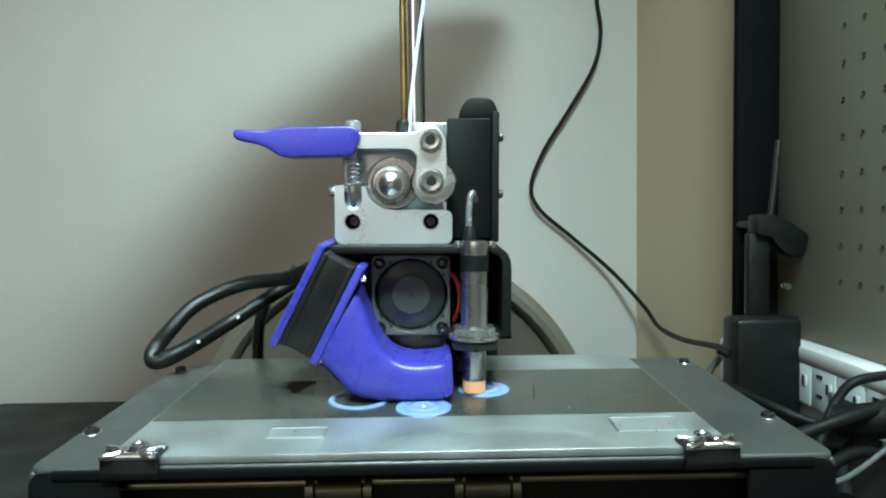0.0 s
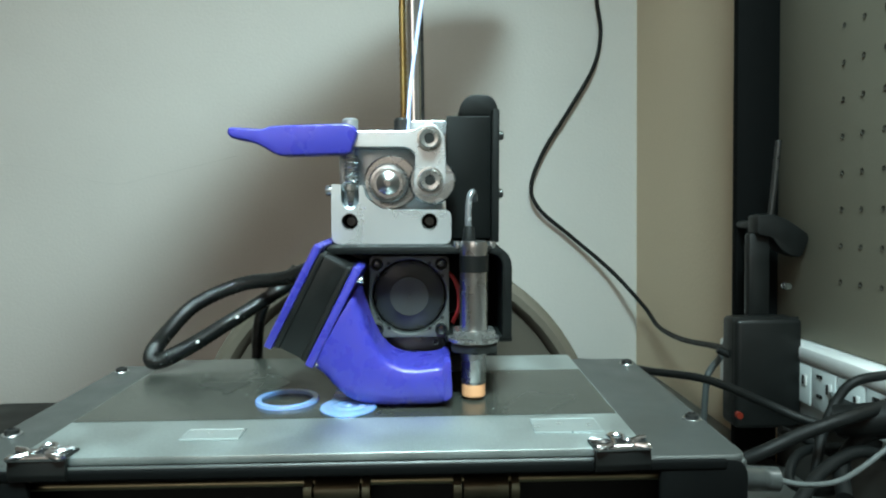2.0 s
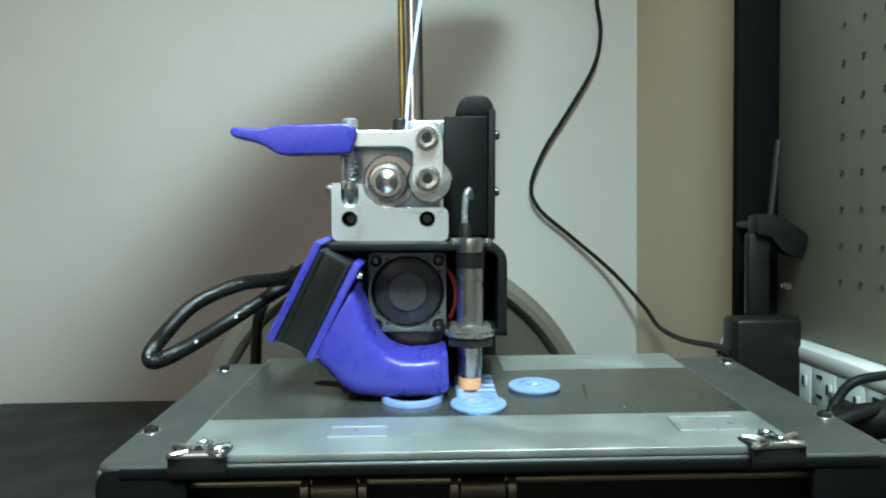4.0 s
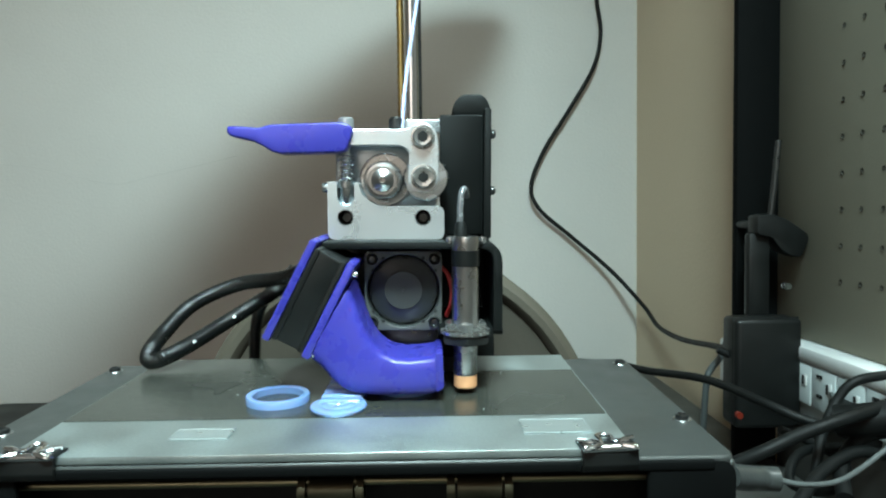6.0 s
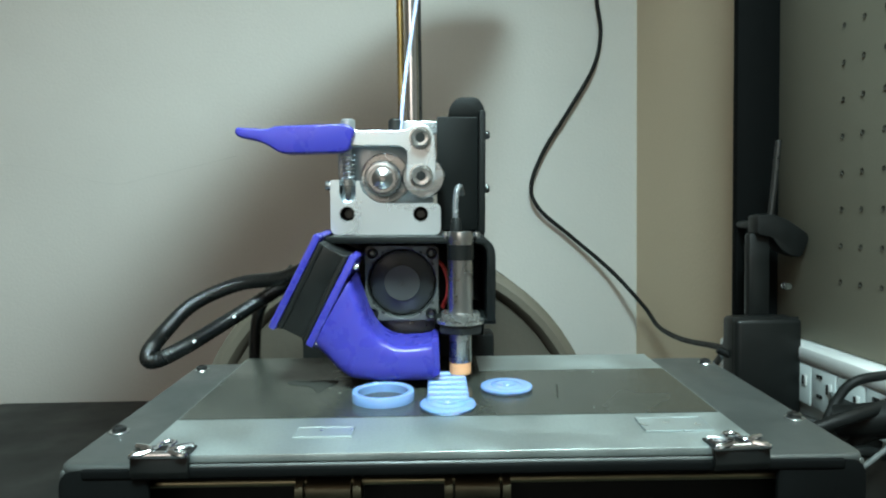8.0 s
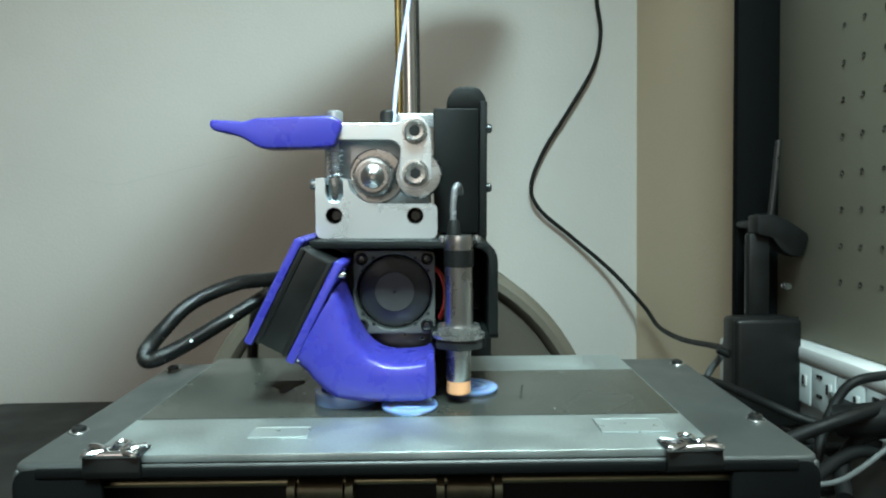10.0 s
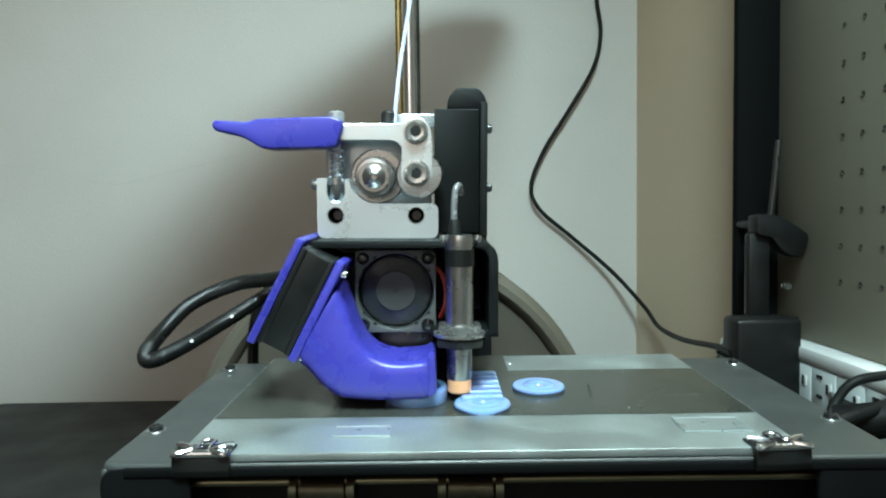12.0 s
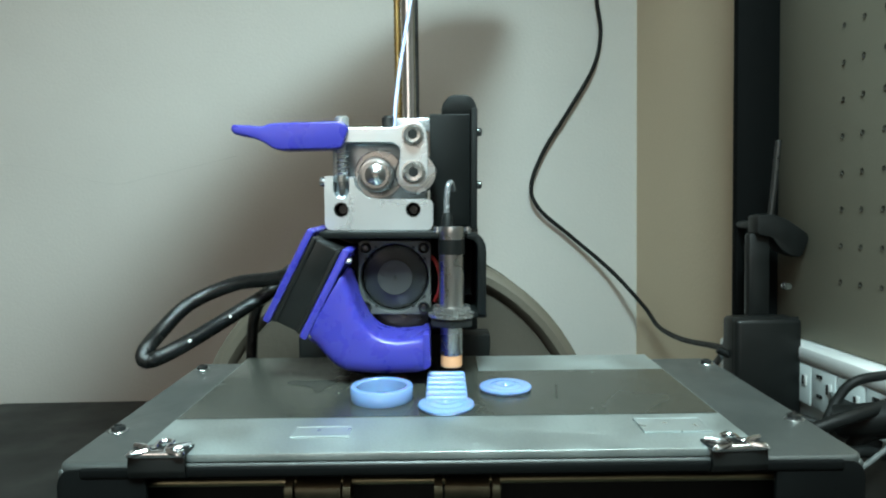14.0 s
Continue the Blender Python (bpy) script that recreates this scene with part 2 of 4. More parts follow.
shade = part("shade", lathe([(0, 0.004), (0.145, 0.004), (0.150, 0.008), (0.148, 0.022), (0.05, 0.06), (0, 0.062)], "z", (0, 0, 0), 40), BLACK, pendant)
shade.matrix_basis = ADDED_LAMP

# ---- the table ----
table = tagged(new("table"), "black table with a smooth matt top", "table")
part("tabletop", box((-0.63, -0.35, TOP - 0.03), (RIGHT - 0.005, BACK - 0.006, TOP), 0.004), TABLE, table)
part("tabletop_side", box((RIGHT - 0.004, -0.35, TOP - 0.03), (1.0, 0.39, TOP), 0.004), TABLE, table)
for lx in (-0.58, 0.24, 0.95):
    for ly in (-0.30, 0.34 if lx > 0.9 else 0.975):
        part("leg", box((lx - 0.025, ly - 0.025, 0), (lx + 0.025, ly + 0.025, TOP - 0.03), 0.003), BLACK, table)

# ---- pegboard, post and sockets on the side wall ----
PX = 0.288
peg = tagged(new("pegboard"), "brown hardboard pegboard with rows of holes", "pegboard")
part("board", box((PX, 0.398, 0.9050), (PX + 0.005, 0.552, 1.62), 0.0008), PEG, peg)
part("batten", box((PX + 0.005, 0.40, 0.96), (RIGHT, 0.42, 1.62)), PEG, peg)
hole_mesh = None
for i in range(3):
    for j in range(0, 11):
        if hole_mesh is None:
            ob = part("peg_hole", lathe([(0.0019, 0), (0.0014, 0.0004), (0, 0.0005)], "x", (0, 0, 0), 10), PEGHOLE, peg)
            hole_mesh = ob.data
        else:
            ob = new("peg_hole", hole_mesh)
            ob.parent = peg
        ob.location = (PX - 0.0007, 0.4630 - 0.0215 * i, 0.9793 + 0.0254 * (j - 1))
post = tagged(new("pegboard_post"), "black painted upright post at the end of the pegboard", "post")
part("upright", box((0.2520, 0.547, TOP), (0.2875, 0.556, 1.75), 0.002), CORNER, post)
strap = tagged(new("clamp"), "black plastic spring clamp in front of the post", "clamp")
part("jaw", prism(rounded(mm([(-8, 2), (4, 3), (17, -2), (33, -13), (34, -18), (28, -32), (22, -32), (11, -26), (4, -16), (-8, -14)]), 0.003), 0, 0.018, 0.002), PLASTIC, strap)
part("grip", tube([(0.004, 0.004, 0.0), (0.0068, 0.003, 0.03), (0.009, 0.002, 0.061)], 0.0024, 6), DARKSTEEL, strap)
part("screw", lathe([(0, -0.003), (0.0028, -0.003), (0.0028, 0.003), (0, 0.003)], "y", (0.0150, -0.001, -0.055), 14), STEEL, strap)
part("tail", box((-0.012, 0.006, -0.085), (0.006, 0.016, -0.012), 0.003), PLASTIC, strap)
# added link to the post, hidden behind the jaw
part("hidden_link", tube([(0.000, 0.012, -0.006), (0.000, 0.030, -0.006), (0.001, 0.050, -0.006)], 0.0035, 5), PLASTIC, strap)
# moved and shrunk towards the camera so the jaw shows before the pegboard
strap.matrix_basis = pose(0.2545, 0.5005, 0.9995) @ Matrix.Scale(0.95, 4)

strip = tagged(new("power_strip"), "white metal power strip with grey sockets on the wall", "power strip")
part("housing", box((PX - 0.012, 0.12, 0.850), (RIGHT, 0.515, 0.899), 0.003), SOCKETGREY, strip)
part("top_cover", box((PX - 0.016, 0.118, 0.8925), (RIGHT - 0.001, 0.517, 0.9045), 0.003), WHITEP, strip, "bright white top cover")
for k in range(12):
    yk = 0.4880 - 0.0300 * k
    so = part("socket", box((PX - 0.0150, yk - 0.0140, 0.8625), (PX - 0.0119, yk + 0.0140, 0.8920), 0.0012), SOCKETGREY, strip)
    part("rocker", box((PX - 0.0158, yk - 0.0105, 0.8765), (PX - 0.0148, yk - 0.0070, 0.8845), 0.0006), WHITEP, so)
    for dy, z, hy, hz in ((0.0040, 0.8868, 0.0033, 0.0013), (0.0040, 0.8728, 0.0033, 0.0013), (-0.0055, 0.8800, 0.0016, 0.0034)):
        part("slot", box((PX - 0.0157, yk + dy - hy, z - hz), (PX - 0.0146, yk + dy + hy, z + hz), 0.0004), HOLE, so)
# added panel that hides the tan wall where dark clutter lies
part("dark_filler", box((PX - 0.002, 0.12, TOP), (RIGHT - 0.001, 0.545, 0.8495), 0.002), CASE, strip, "added dark grey filler under the sockets, in place of clutter")
part("strip_end", box((0.2700, 0.565, 0.842), (RIGHT - 0.004, 0.620, 0.887), 0.003), WHITEP, strip)
part("strip_cord", tube([(0.2690, 0.600, 0.8875), (0.2630, 0.600, 0.8730), (0.2536, 0.600, 0.8606), (0.2500, 0.600, 0.8480), (0.2490, 0.605, 0.8000)], 0.0030, 8), GREYCABLE, strip, "grey cord at the end of the strip")
adapter = tagged(new("power_adapter"), "black plastic plug-in power adapter on the power strip", "power adapter")
part("case", box((0.2255, 0.487, 0.842), (0.2750, 0.513, 0.9245), 0.004, 3), PLASTIC, adapter)
part("seam", box((0.2253, 0.4935, 0.846), (0.2752, 0.4945, 0.9248), 0.0003), HOLE, adapter)
part("cable_boot", tube([(0.2265, 0.502, 0.895), (0.2225, 0.503, 0.897), (0.2185, 0.504, 0.899)], 0.0030, 5), CABLE, adapter)

# guessed box, placed to fill the dark area right of the bed from the camera
case = tagged(new("equipment_case"), "low dark grey case on the table under the sockets", "equipment case")
part("case_body", box((0.165, 0.30, TOP), (RIGHT - 0.022, 0.86, 0.792), 0.004, 3), CASE, case)
part("case_lid", box((0.163, 0.298, 0.7925), (RIGHT - 0.020, 0.862, 0.797), 0.002), CASE, case)
structure(part("wall_scuff", tube([(-0.6374, 0.9850, 1.0885), (-0.5650, 0.9850, 1.0812), (-0.5007, 0.9850, 1.0642), (-0.4522, 0.9850, 1.0571), (-0.4029, 0.9850, 1.0680), (-0.3454, 0.9850, 1.0805), (-0.2796, 0.9850, 1.0962)], 0.0003, 6, 6), SCUFF), "faint grey scuff line across the painted wall", "scuff")

# ---- cables ----
cable = tagged(part("hanging_cable", tube([(0.2406, 0.9750, 1.3612), (0.2438, 0.9750, 1.3132), (0.2494, 0.9750, 1.2650), (0.2379, 0.9720, 1.2160), (0.2046, 0.9700, 1.1594), (0.1654, 0.9720, 1.0968), (0.1467, 0.9700, 1.0464), (0.1593, 0.9680, 1.0119), (0.2056, 0.9700, 0.9719), (0.2594, 0.9550, 0.9229), (0.2940, 0.9150, 0.8763), (0.2931, 0.8550, 0.8585), (0.2830, 0.7500, 0.8615), (0.2602, 0.6100, 0.8809), (0.2330, 0.5070, 0.8972)], 0.0029, 8), CABLE), "thin black cable hanging down the wall to the adapter", "cable")
tagged(part("mains_cable", tube([(0.1309, 0.6000, 0.8704), (0.1559, 0.5600, 0.8762), (0.1716, 0.5200, 0.8794), (0.1958, 0.4700, 0.8844), (0.2115, 0.4200, 0.8816), (0.2295, 0.4000, 0.8753), (0.2477, 0.3900, 0.8757), (0.2743, 0.3800, 0.8956)], 0.0030, 8), CABLE), "thick black mains cable lying behind the printer", "cable")
tagged(part("usb_cable", tube([(0.1503, 0.3600, 0.8590), (0.1766, 0.3500, 0.8747), (0.1978, 0.3500, 0.8842), (0.2222, 0.3500, 0.8923), (0.2537, 0.3600, 0.8966)], 0.0036, 8), CABLE), "thick black cable across the table", "cable")
tagged(part("looped_cable", tube([(0.2102, 0.3600, 0.8515), (0.2196, 0.3700, 0.8733), (0.2338, 0.3800, 0.8914), (0.2459, 0.3800, 0.9044), (0.2741, 0.3800, 0.9089)], 0.0028, 8), CABLE), "black cable looping up over the sockets", "cable")
tagged(part("cable_plug", tube([(0.2285, 0.3700, 0.8845), (0.2412, 0.3600, 0.8883), (0.2590, 0.3500, 0.8932)], 0.009, 6), CABLE), "black moulded plug beside the cables", "plug")
tagged(part("coiled_cable", tube([(0.2227, 0.4200, 0.8638), (0.2486, 0.4200, 0.8523), (0.2545, 0.4000, 0.8450), (0.2319, 0.3800, 0.8396), (0.2085, 0.3800, 0.8451), (0.2263, 0.4000, 0.8561), (0.2743, 0.4200, 0.8518)], 0.0028, 8), CABLE), "black cable coiled on the table", "cable")
lead = tagged(new("grey_lead"), "grey lead with a moulded connector beside the printer", "cable")
part("lead", tube([(0.1232, 0.2350, 0.9065), (0.1331, 0.2350, 0.9043), (0.1485, 0.2400, 0.9030), (0.1656, 0.2500, 0.9048), (0.1880, 0.2600, 0.9133)], 0.0010, 8), GREYCABLE, lead)
part("connector", tube([(0.1018, 0.2250, 0.9119), (0.1097, 0.2300, 0.9092), (0.1178, 0.2350, 0.9068), (0.1240, 0.2350, 0.9065)], 0.0044, 4), HUB, lead)
tagged(part("bundled_cable", tube([(0.2151, 0.3400, 0.8529), (0.2258, 0.3600, 0.8639), (0.2448, 0.3700, 0.8755), (0.2675, 0.3700, 0.8790)], 0.0042, 8), CABLE), "black cable bundled beside the sockets", "cable")
tagged(part("short_cable", tube([(0.1841, 0.3300, 0.8540), (0.2089, 0.3500, 0.8633), (0.2352, 0.3600, 0.8701), (0.2606, 0.3600, 0.8658)], 0.0034, 8), CABLE), "short black cable end on the table", "cable")
tagged(part("plug_block", box((0.2648, 0.4000, 0.8554), (0.3215, 0.4400, 0.8788), 0.003), PLASTIC), "black plug block in the power strip", "plug")
tagged(part("white_lead", tube([(0.2540, 0.4000, 0.8773), (0.2646, 0.4300, 0.8794), (0.2797, 0.4600, 0.8782), (0.2881, 0.4700, 0.8828)], 0.0016, 8), GREYCABLE), "thin grey lead rising to the sockets", "cable")
led = tagged(part("indicator", lathe([(0, -0.002), (0.0024, -0.002), (0.0024, 0.002), (0, 0.003)], "y", (0.2196, 0.4700, 0.8582), 14), REDLED), "small red indicator light behind the printer", "indicator light")

# ---- filament spool behind the printer ----
spool = tagged(new("filament_spool"), "large dark brown plastic filament spool standing on the table", "filament spool")
SR = 0.1228
part("flange", lathe([(0.03, 0), (SR - 0.0135, 0), (SR - 0.0125, -0.003), (SR - 0.009, -0.0058), (SR - 0.005, -0.0058), (SR - 0.0015, -0.003), (SR, 0), (SR, 0.004), (0.03, 0.004), (0.03, 0)], "y", (0, 0, SR), 72), SPOOL, spool)
part("flange", lathe([(0.03, 0.055), (SR, 0.055), (SR, 0.059), (0.03, 0.059), (0.03, 0.055)], "y", (0, 0, SR), 72), SPOOL, spool)
part("filament_winding", lathe([(0.05, 0.004), (SR - 0.016, 0.004), (SR - 0.014, 0.012), (SR - 0.014, 0.048), (SR - 0.016, 0.055), (0.05, 0.055)], "y", (0, 0, SR), 72), SPOOLIN, spool)
part("inner_panel", lathe([(0.028, -0.001), (SR - 0.014, -0.001), (SR - 0.014, 0.0)], "y", (0, 0, SR), 72), SPOOLIN, spool, "dull brown inner panel")
spool.matrix_basis = pose(-0.0219, 0.402, TOP)

# ---- the printer ----
printer = tagged(new("printer"), "black steel desktop 3d printer with silver extruder and purple duct", "3d printer")
ZB = 0.1944
chassis = part("chassis", box((-0.075, -0.036, 0.0), (0.085, 0.075, 0.155), 0.004), BLACK, printer)
part("front_sheet", box((-0.085, -0.050, 0.0), (0.095, -0.0455, 0.156), 0.0015), BLACK, printer)
for sx in (-0.078, 0.083):
    part("foot", box((sx - 0.01, -0.045, -0.012), (sx + 0.01, 0.07, 0.0), 0.003), PLASTIC, printer)
for bx in (-0.0289, 0.0165):
    bear = part("bearing", lathe([(0.0019, -0.0068), (0.0038, -0.0068), (0.0038, 0.0068), (0.0019, 0.0068)], "x", (bx, -0.0505, ZB - 0.0138), 24), BUSH, printer)
    for e in (-0.0088, 0.0088):
        part("clip_ring", lathe([(0.0019, -0.0012), (0.0046, -0.0012), (0.0046, 0.0012), (0.0019, 0.0012)], "x", (bx + e, -0.0505, ZB - 0.0138), 24), BUSH, bear)
part("lift_rod", lathe([(0, 0.0), (0.0037, 0.0), (0.0037, 0.583), (0, 0.583)], "z", (-0.0076, 0.124, 0.02), 28), CHROME, printer)
part("lift_rod", lathe([(0, 0.0), (0.0022, 0.0), (0.0022, 0.583), (0, 0.583)], "z", (-0.0043, 0.1285, 0.02), 28), DARKSTEEL, printer)
bm = lathe([(0, 0.0)] + [((0.0021 if k % 2 else 0.0017), 0.002 * k) for k in range(280)] + [(0, 0.56)], "z", (-0.0137, 0.128, 0.02), 12)
part("lead_screw", bm, BRASS, printer)
# added plate above the view, outlined to cast the diagonal shadow on the wall
bm = prism(rounded([(-0.2500, -0.110), (-0.060, -0.110), (0.100, 0.540), (0.020, 0.550), (-0.045, 0.497), (-0.096, 0.416), (-0.184, 0.258), (-0.226, 0.070)], 0.04), 0.603, 0.616)
bm.transform(Matrix(((1, 0, 0, 0), (0, 0, 1, 0), (0, 1, 0, 0), (0, 0, 0, 1))))
part("unseen_shadow_plate", bm, BLACK, printer)
part("tower_foot", box((-0.05, 0.10, 0.0), (0.04, 0.15, 0.05), 0.003), BLACK, printer)
part("hose", tube([(-0.0549, 0.0700, 0.2377), (-0.0711, 0.0750, 0.2311), (-0.0931, 0.0800, 0.2279), (-0.1140, 0.0750, 0.2192), (-0.1229, 0.0600, 0.2084), (-0.1240, 0.0450, 0.2020), (-0.1198, 0.0400, 0.1995), (-0.1105, 0.0500, 0.2030), (-0.0985, 0.0700, 0.2100), (-0.0830, 0.0850, 0.2195), (-0.0640, 0.0950, 0.2310)], 0.0038, 16, 14, 0.09), SLEEVE, printer, "black corrugated cable sleeve in a loop")
for q in ((-0.1060, 0.0545, 0.2056), (-0.1010, 0.0655, 0.2085), (-0.0935, 0.0745, 0.2131)):
    q = Vector(q)
    part("tie", lathe([(0, -0.0007), (0.0007, -0.0006), (0.0007, 0.0006), (0, 0.0007)], "y", (q.x, q.y - 0.0036, q.z), 10), WHITEP, printer)
part("side_tube", tube([(-0.0700, 0.1000, 0.2330), (-0.0840, 0.1000, 0.2200), (-0.0905, 0.1000, 0.2060), (-0.0925, 0.1000, 0.1839), (-0.0936, 0.1000, 0.1594)], 0.0030, 8), SLEEVE, printer, "black cable dropping behind the bed")
part("carriage_bar", box((-0.0640, 0.085, 0.150), (0.0336, 0.100, 0.2000), 0.0015), BLACK, printer, "black steel carriage bar behind the bed")

# ---- moving bed ----
bm = prism(rounded([(-0.1195, -0.0565), (0.1230, -0.0565), (0.1230, 0.0640), (-0.1195, 0.0640)], 0.005), -0.0058, -0.0027, 0.0012, 3)
bm.transform(Matrix(((1, 0, 0, 0), (0, 0, 1, 0), (0, 1, 0, 0), (0, 0, 0, 1))))
bmesh.ops.recalc_face_normals(bm, faces=bm.faces[:])
bed = part("bed", bm, BEDBLACK, printer, "worn black steel bed with folded edges")
part("front_lip", box((-0.1125, -0.0572, -0.0072), (0.1165, -0.0545, -0.0036), 0.0010, 3), CORNER, bed)
part("guide_rod", lathe([(0, -0.117), (0.0012, -0.117), (0.0012, 0.118), (0, 0.118)], "x", (0.0, -0.0505, -0.0112), 20), RODSTEEL, bed)
part("guide_rod", lathe([(0, -0.117), (0.0019, -0.117), (0.0019, 0.118), (0, 0.118)], "x", (0.0, 0.045, -0.0100), 20), STEEL, bed)
# added black sheet that keeps the gap under the bed dark
part("dark_backing", box((-0.116, -0.0400, -0.036), (0.118, -0.0385, -0.0057), 0.0005), BLACK, bed)
for sx, s in ((-0.1195, 1), (0.1230, -1)):
    x0, x1 = sorted((sx, sx + s * 0.0025))
    part("side_flange", box((x0, -0.0560, -0.036), (x1, 0.063, -0.0042), 0.0012, 3), BEDBLACK, bed)
    x0, x1 = sorted((sx, sx + s * 0.027))
    part("corner_plate", prism(rounded([(x0, -0.036), (x1, -0.036), (x1, -0.0040), (x0, -0.0040)], 0.006), -0.0568, -0.0548, 0.0006), CORNER, bed)
plate = part("build_plate", prism([(-0.096, -0.0025), (0.092, -0.0025), (0.092, 0.0), (-0.096, 0.0)], -0.0561, 0.0615, 0.0003), PLATE, bed, "bright aluminium build plate")
part("build_surface_and_reflection", box((-0.0955, -0.0245, 0.0001), (0.0915, 0.0340, 0.00025)), FILM, bed, "dull grey used build surface")
# dark patch standing in for the shaded wall mirrored at the plate's back left
part("build_surface_and_reflection", box((-0.0955, 0.0341, 0.0001), (0.012, 0.0613, 0.00025)), FILM, bed)
for sx, sy in ((-0.1145, -0.0275), (-0.1145, 0.053), (0.1185, -0.0235), (0.1180, 0.053)):
    w = part("washer", lathe([(0.0012, -0.0026), (0.0033, -0.0026), (0.0031, -0.0023), (0.0012, -0.0023)], "z", (sx, sy, 0), 20), NUT, bed)
    part("bed_screw", lathe([(0, -0.0024), (0.0024, -0.0024), (0.0023, -0.0010), (0.0013, -0.0006), (0.0011, -0.0014), (0, -0.0014)], "z", (sx, sy, 0), 16), DARKSTEEL, bed)
for x0, x1, y0, y1 in ((-0.0523, -0.0335, -0.0438, -0.0345), (0.0605, 0.0825, -0.0430, -0.0300)):
    bm = box((x0, y0, 0.0002), (x1, y1, 0.0005))
    for xa, ya, xb, yb in ((x0, y0, x1, y0 + 0.0005), (x0, y1 - 0.0005, x1, y1), (x0, y0, x0 + 0.0005, y1), (x1 - 0.0005, y0, x1, y1)):
        box((xa, ya, 0.0005), (xb, yb, 0.0007), bm=bm)
    part("clear_tape", bm, TAPE, bed, "small piece of clear tape")
bm = prism(rounded(mm([(-70, 18), (-67, 22.5), (-62, 20.5), (-57, 21.5), (-49, 21.5), (-48.5, 18), (-52, 12), (-53.5, 4), (-56, 4.5), (-56.5, 9), (-60, 13.5), (-65, 14.5)]), 0.0015, 3), 0.0003, 0.00042)
bm.transform(Matrix(((1, 0, 0, 0.002), (0, 0, 1, 0), (0, 1, 0, 0), (0, 0, 0, 1))))
part("residue_mark", bm, STAIN, bed, "dark residue mark")
bm = box((-0.0004, -0.0085, 0.0003), (0.0004, 0.0085, 0.0004))
bm.transform(pose(0.0402, 0.0026, 0, 0, 0, -8.8))
part("residue_scratch", bm, STAIN, bed)
bm = bmesh.new()
for k in range(7):
    x, y = random.uniform(-0.09, 0.088), random.uniform(-0.05, 0.055)
    lathe([(random.uniform(0.0002, 0.0005), 0.0002), (0.0001, 0.0005), (0, 0.0005)], "z", (x, y, 0), 6, bm)
tagged(part("plastic_crumbs", bm, TAPE, bed), kind="stuff")


def clip(x, turn):
    """A black binder clip with folded chrome handles on the plate's front edge."""
    body = part("clip", prism(rounded(mm([(-2.4, 1.6), (-3.0, -1.2), (-3.4, -4.2), (-2.6, -6.4), (1.5, -6.4), (1.5, -5.6), (-1.8, -5.2), (-1.8, 0.15), (5.5, 0.15), (5.5, 0.9)]), 0.0004, 3), -0.0085, 0.0085, 0.0002), PLASTIC, bed, "black binder clip with chrome handles")
    body.matrix_basis = pose(x, -0.0555, 0.0, 0, 0, 90 + turn)
    part("handle", tube(mm([(3.5, -7.8, 1.0), (0.8, -5.5, 1.5), (1.0, -2.0, 1.6), (5.0, -2.2, 1.7), (6.4, 0, 1.7), (5.0, 2.2, 1.7), (1.0, 2.0, 1.6), (0.8, 5.5, 1.5), (3.5, 7.8, 1.0)]), 0.00075, 6, 8), CHROME, body)
    part("handle", tube(mm([(-2.8, -8.2, 0.6), (-4.0, -7.0, 1.4), (-1.8, -2.6, 1.9), (1.0, -4.8, 2.0), (2.6, -8.6, 1.9)]), 0.0008, 6, 8), CHROME, body)
    part("handle", tube(mm([(-2.8, 8.2, 0.6), (-4.0, 7.0, 1.4), (-1.8, 2.6, 1.9), (1.0, 4.8, 2.0), (2.6, 8.6, 1.9)]), 0.0008, 6, 8), CHROME, body)
    part("curl", lathe([(0, -0.008), (0.0012, -0.008), (0.0012, 0.008), (0, 0.008)], "y", (-0.0022, 0, 0.0008), 14), CHROME, body)
    return body


clip(-0.0885, 0)
clip(0.0842, 4)

# ---- moving head: origin at the centre of the extruder's lower hole, y towards the wall ----
head = part("head", prism(rounded(mm([(-40, -8.9), (-40, -11.6), (27.4, -11.6), (27.4, -43.6), (31.0, -43.6), (31.0, -8.9)]), [0.001, 0.001, 0.005, 0.0005, 0.0005, 0.0085]), -0.014, 0.046, 0.0005), BLACK, printer, "black steel head bracket with silver extruder, fans and purple duct")
part("bracket_back", box((-0.040, 0.0440, -0.062), (0.0305, 0.0475, -0.0095), 0.001), BLACK, head)
part("bracket_foot", prism(rounded(mm([(6, -42.6), (31.4, -42.6), (31.4, -45.2), (6, -45.2)]), 0.001), -0.013, 0.036, 0.0004), BLACK, head)
part("arm", box((-0.035, 0.050, -0.0640), (0.0200, 0.084, -0.0540), 0.0015), PLASTIC, head)
part("arm", box((0.0100, 0.030, -0.0100), (0.0270, 0.100, 0.0420), 0.0015), BLACK, head)
# extruder
MILLED = rounded(mm([(-38.4, 14.6), (-38.4, -8.8), (8.6, -8.8), (8.6, 4.6), (-14, 4.6), (-19.5, 5.2), (-25, 9.6), (-26.0, 14.2), (-27.6, 14.2), (-27.6, 8), (-29, 5.2), (-31.2, 4.6), (-33.4, 5.2), (-34.6, 8), (-34.6, 14.6)]),
                 [0.0008, 0.003, 0.003, 0.003, 0.002, 0.003, 0.003, 0.0006, 0.0006, 0.001, 0.001, 0.001, 0.001, 0.001, 0.0006])
block = part("extruder_block", prism(MILLED, 0.0, 0.011, 0.0008, holes=((-0.0313, 0, 0.0031), (0, 0, 0.0031))), ALU, head, "silver cast aluminium extruder block", smooth=False)
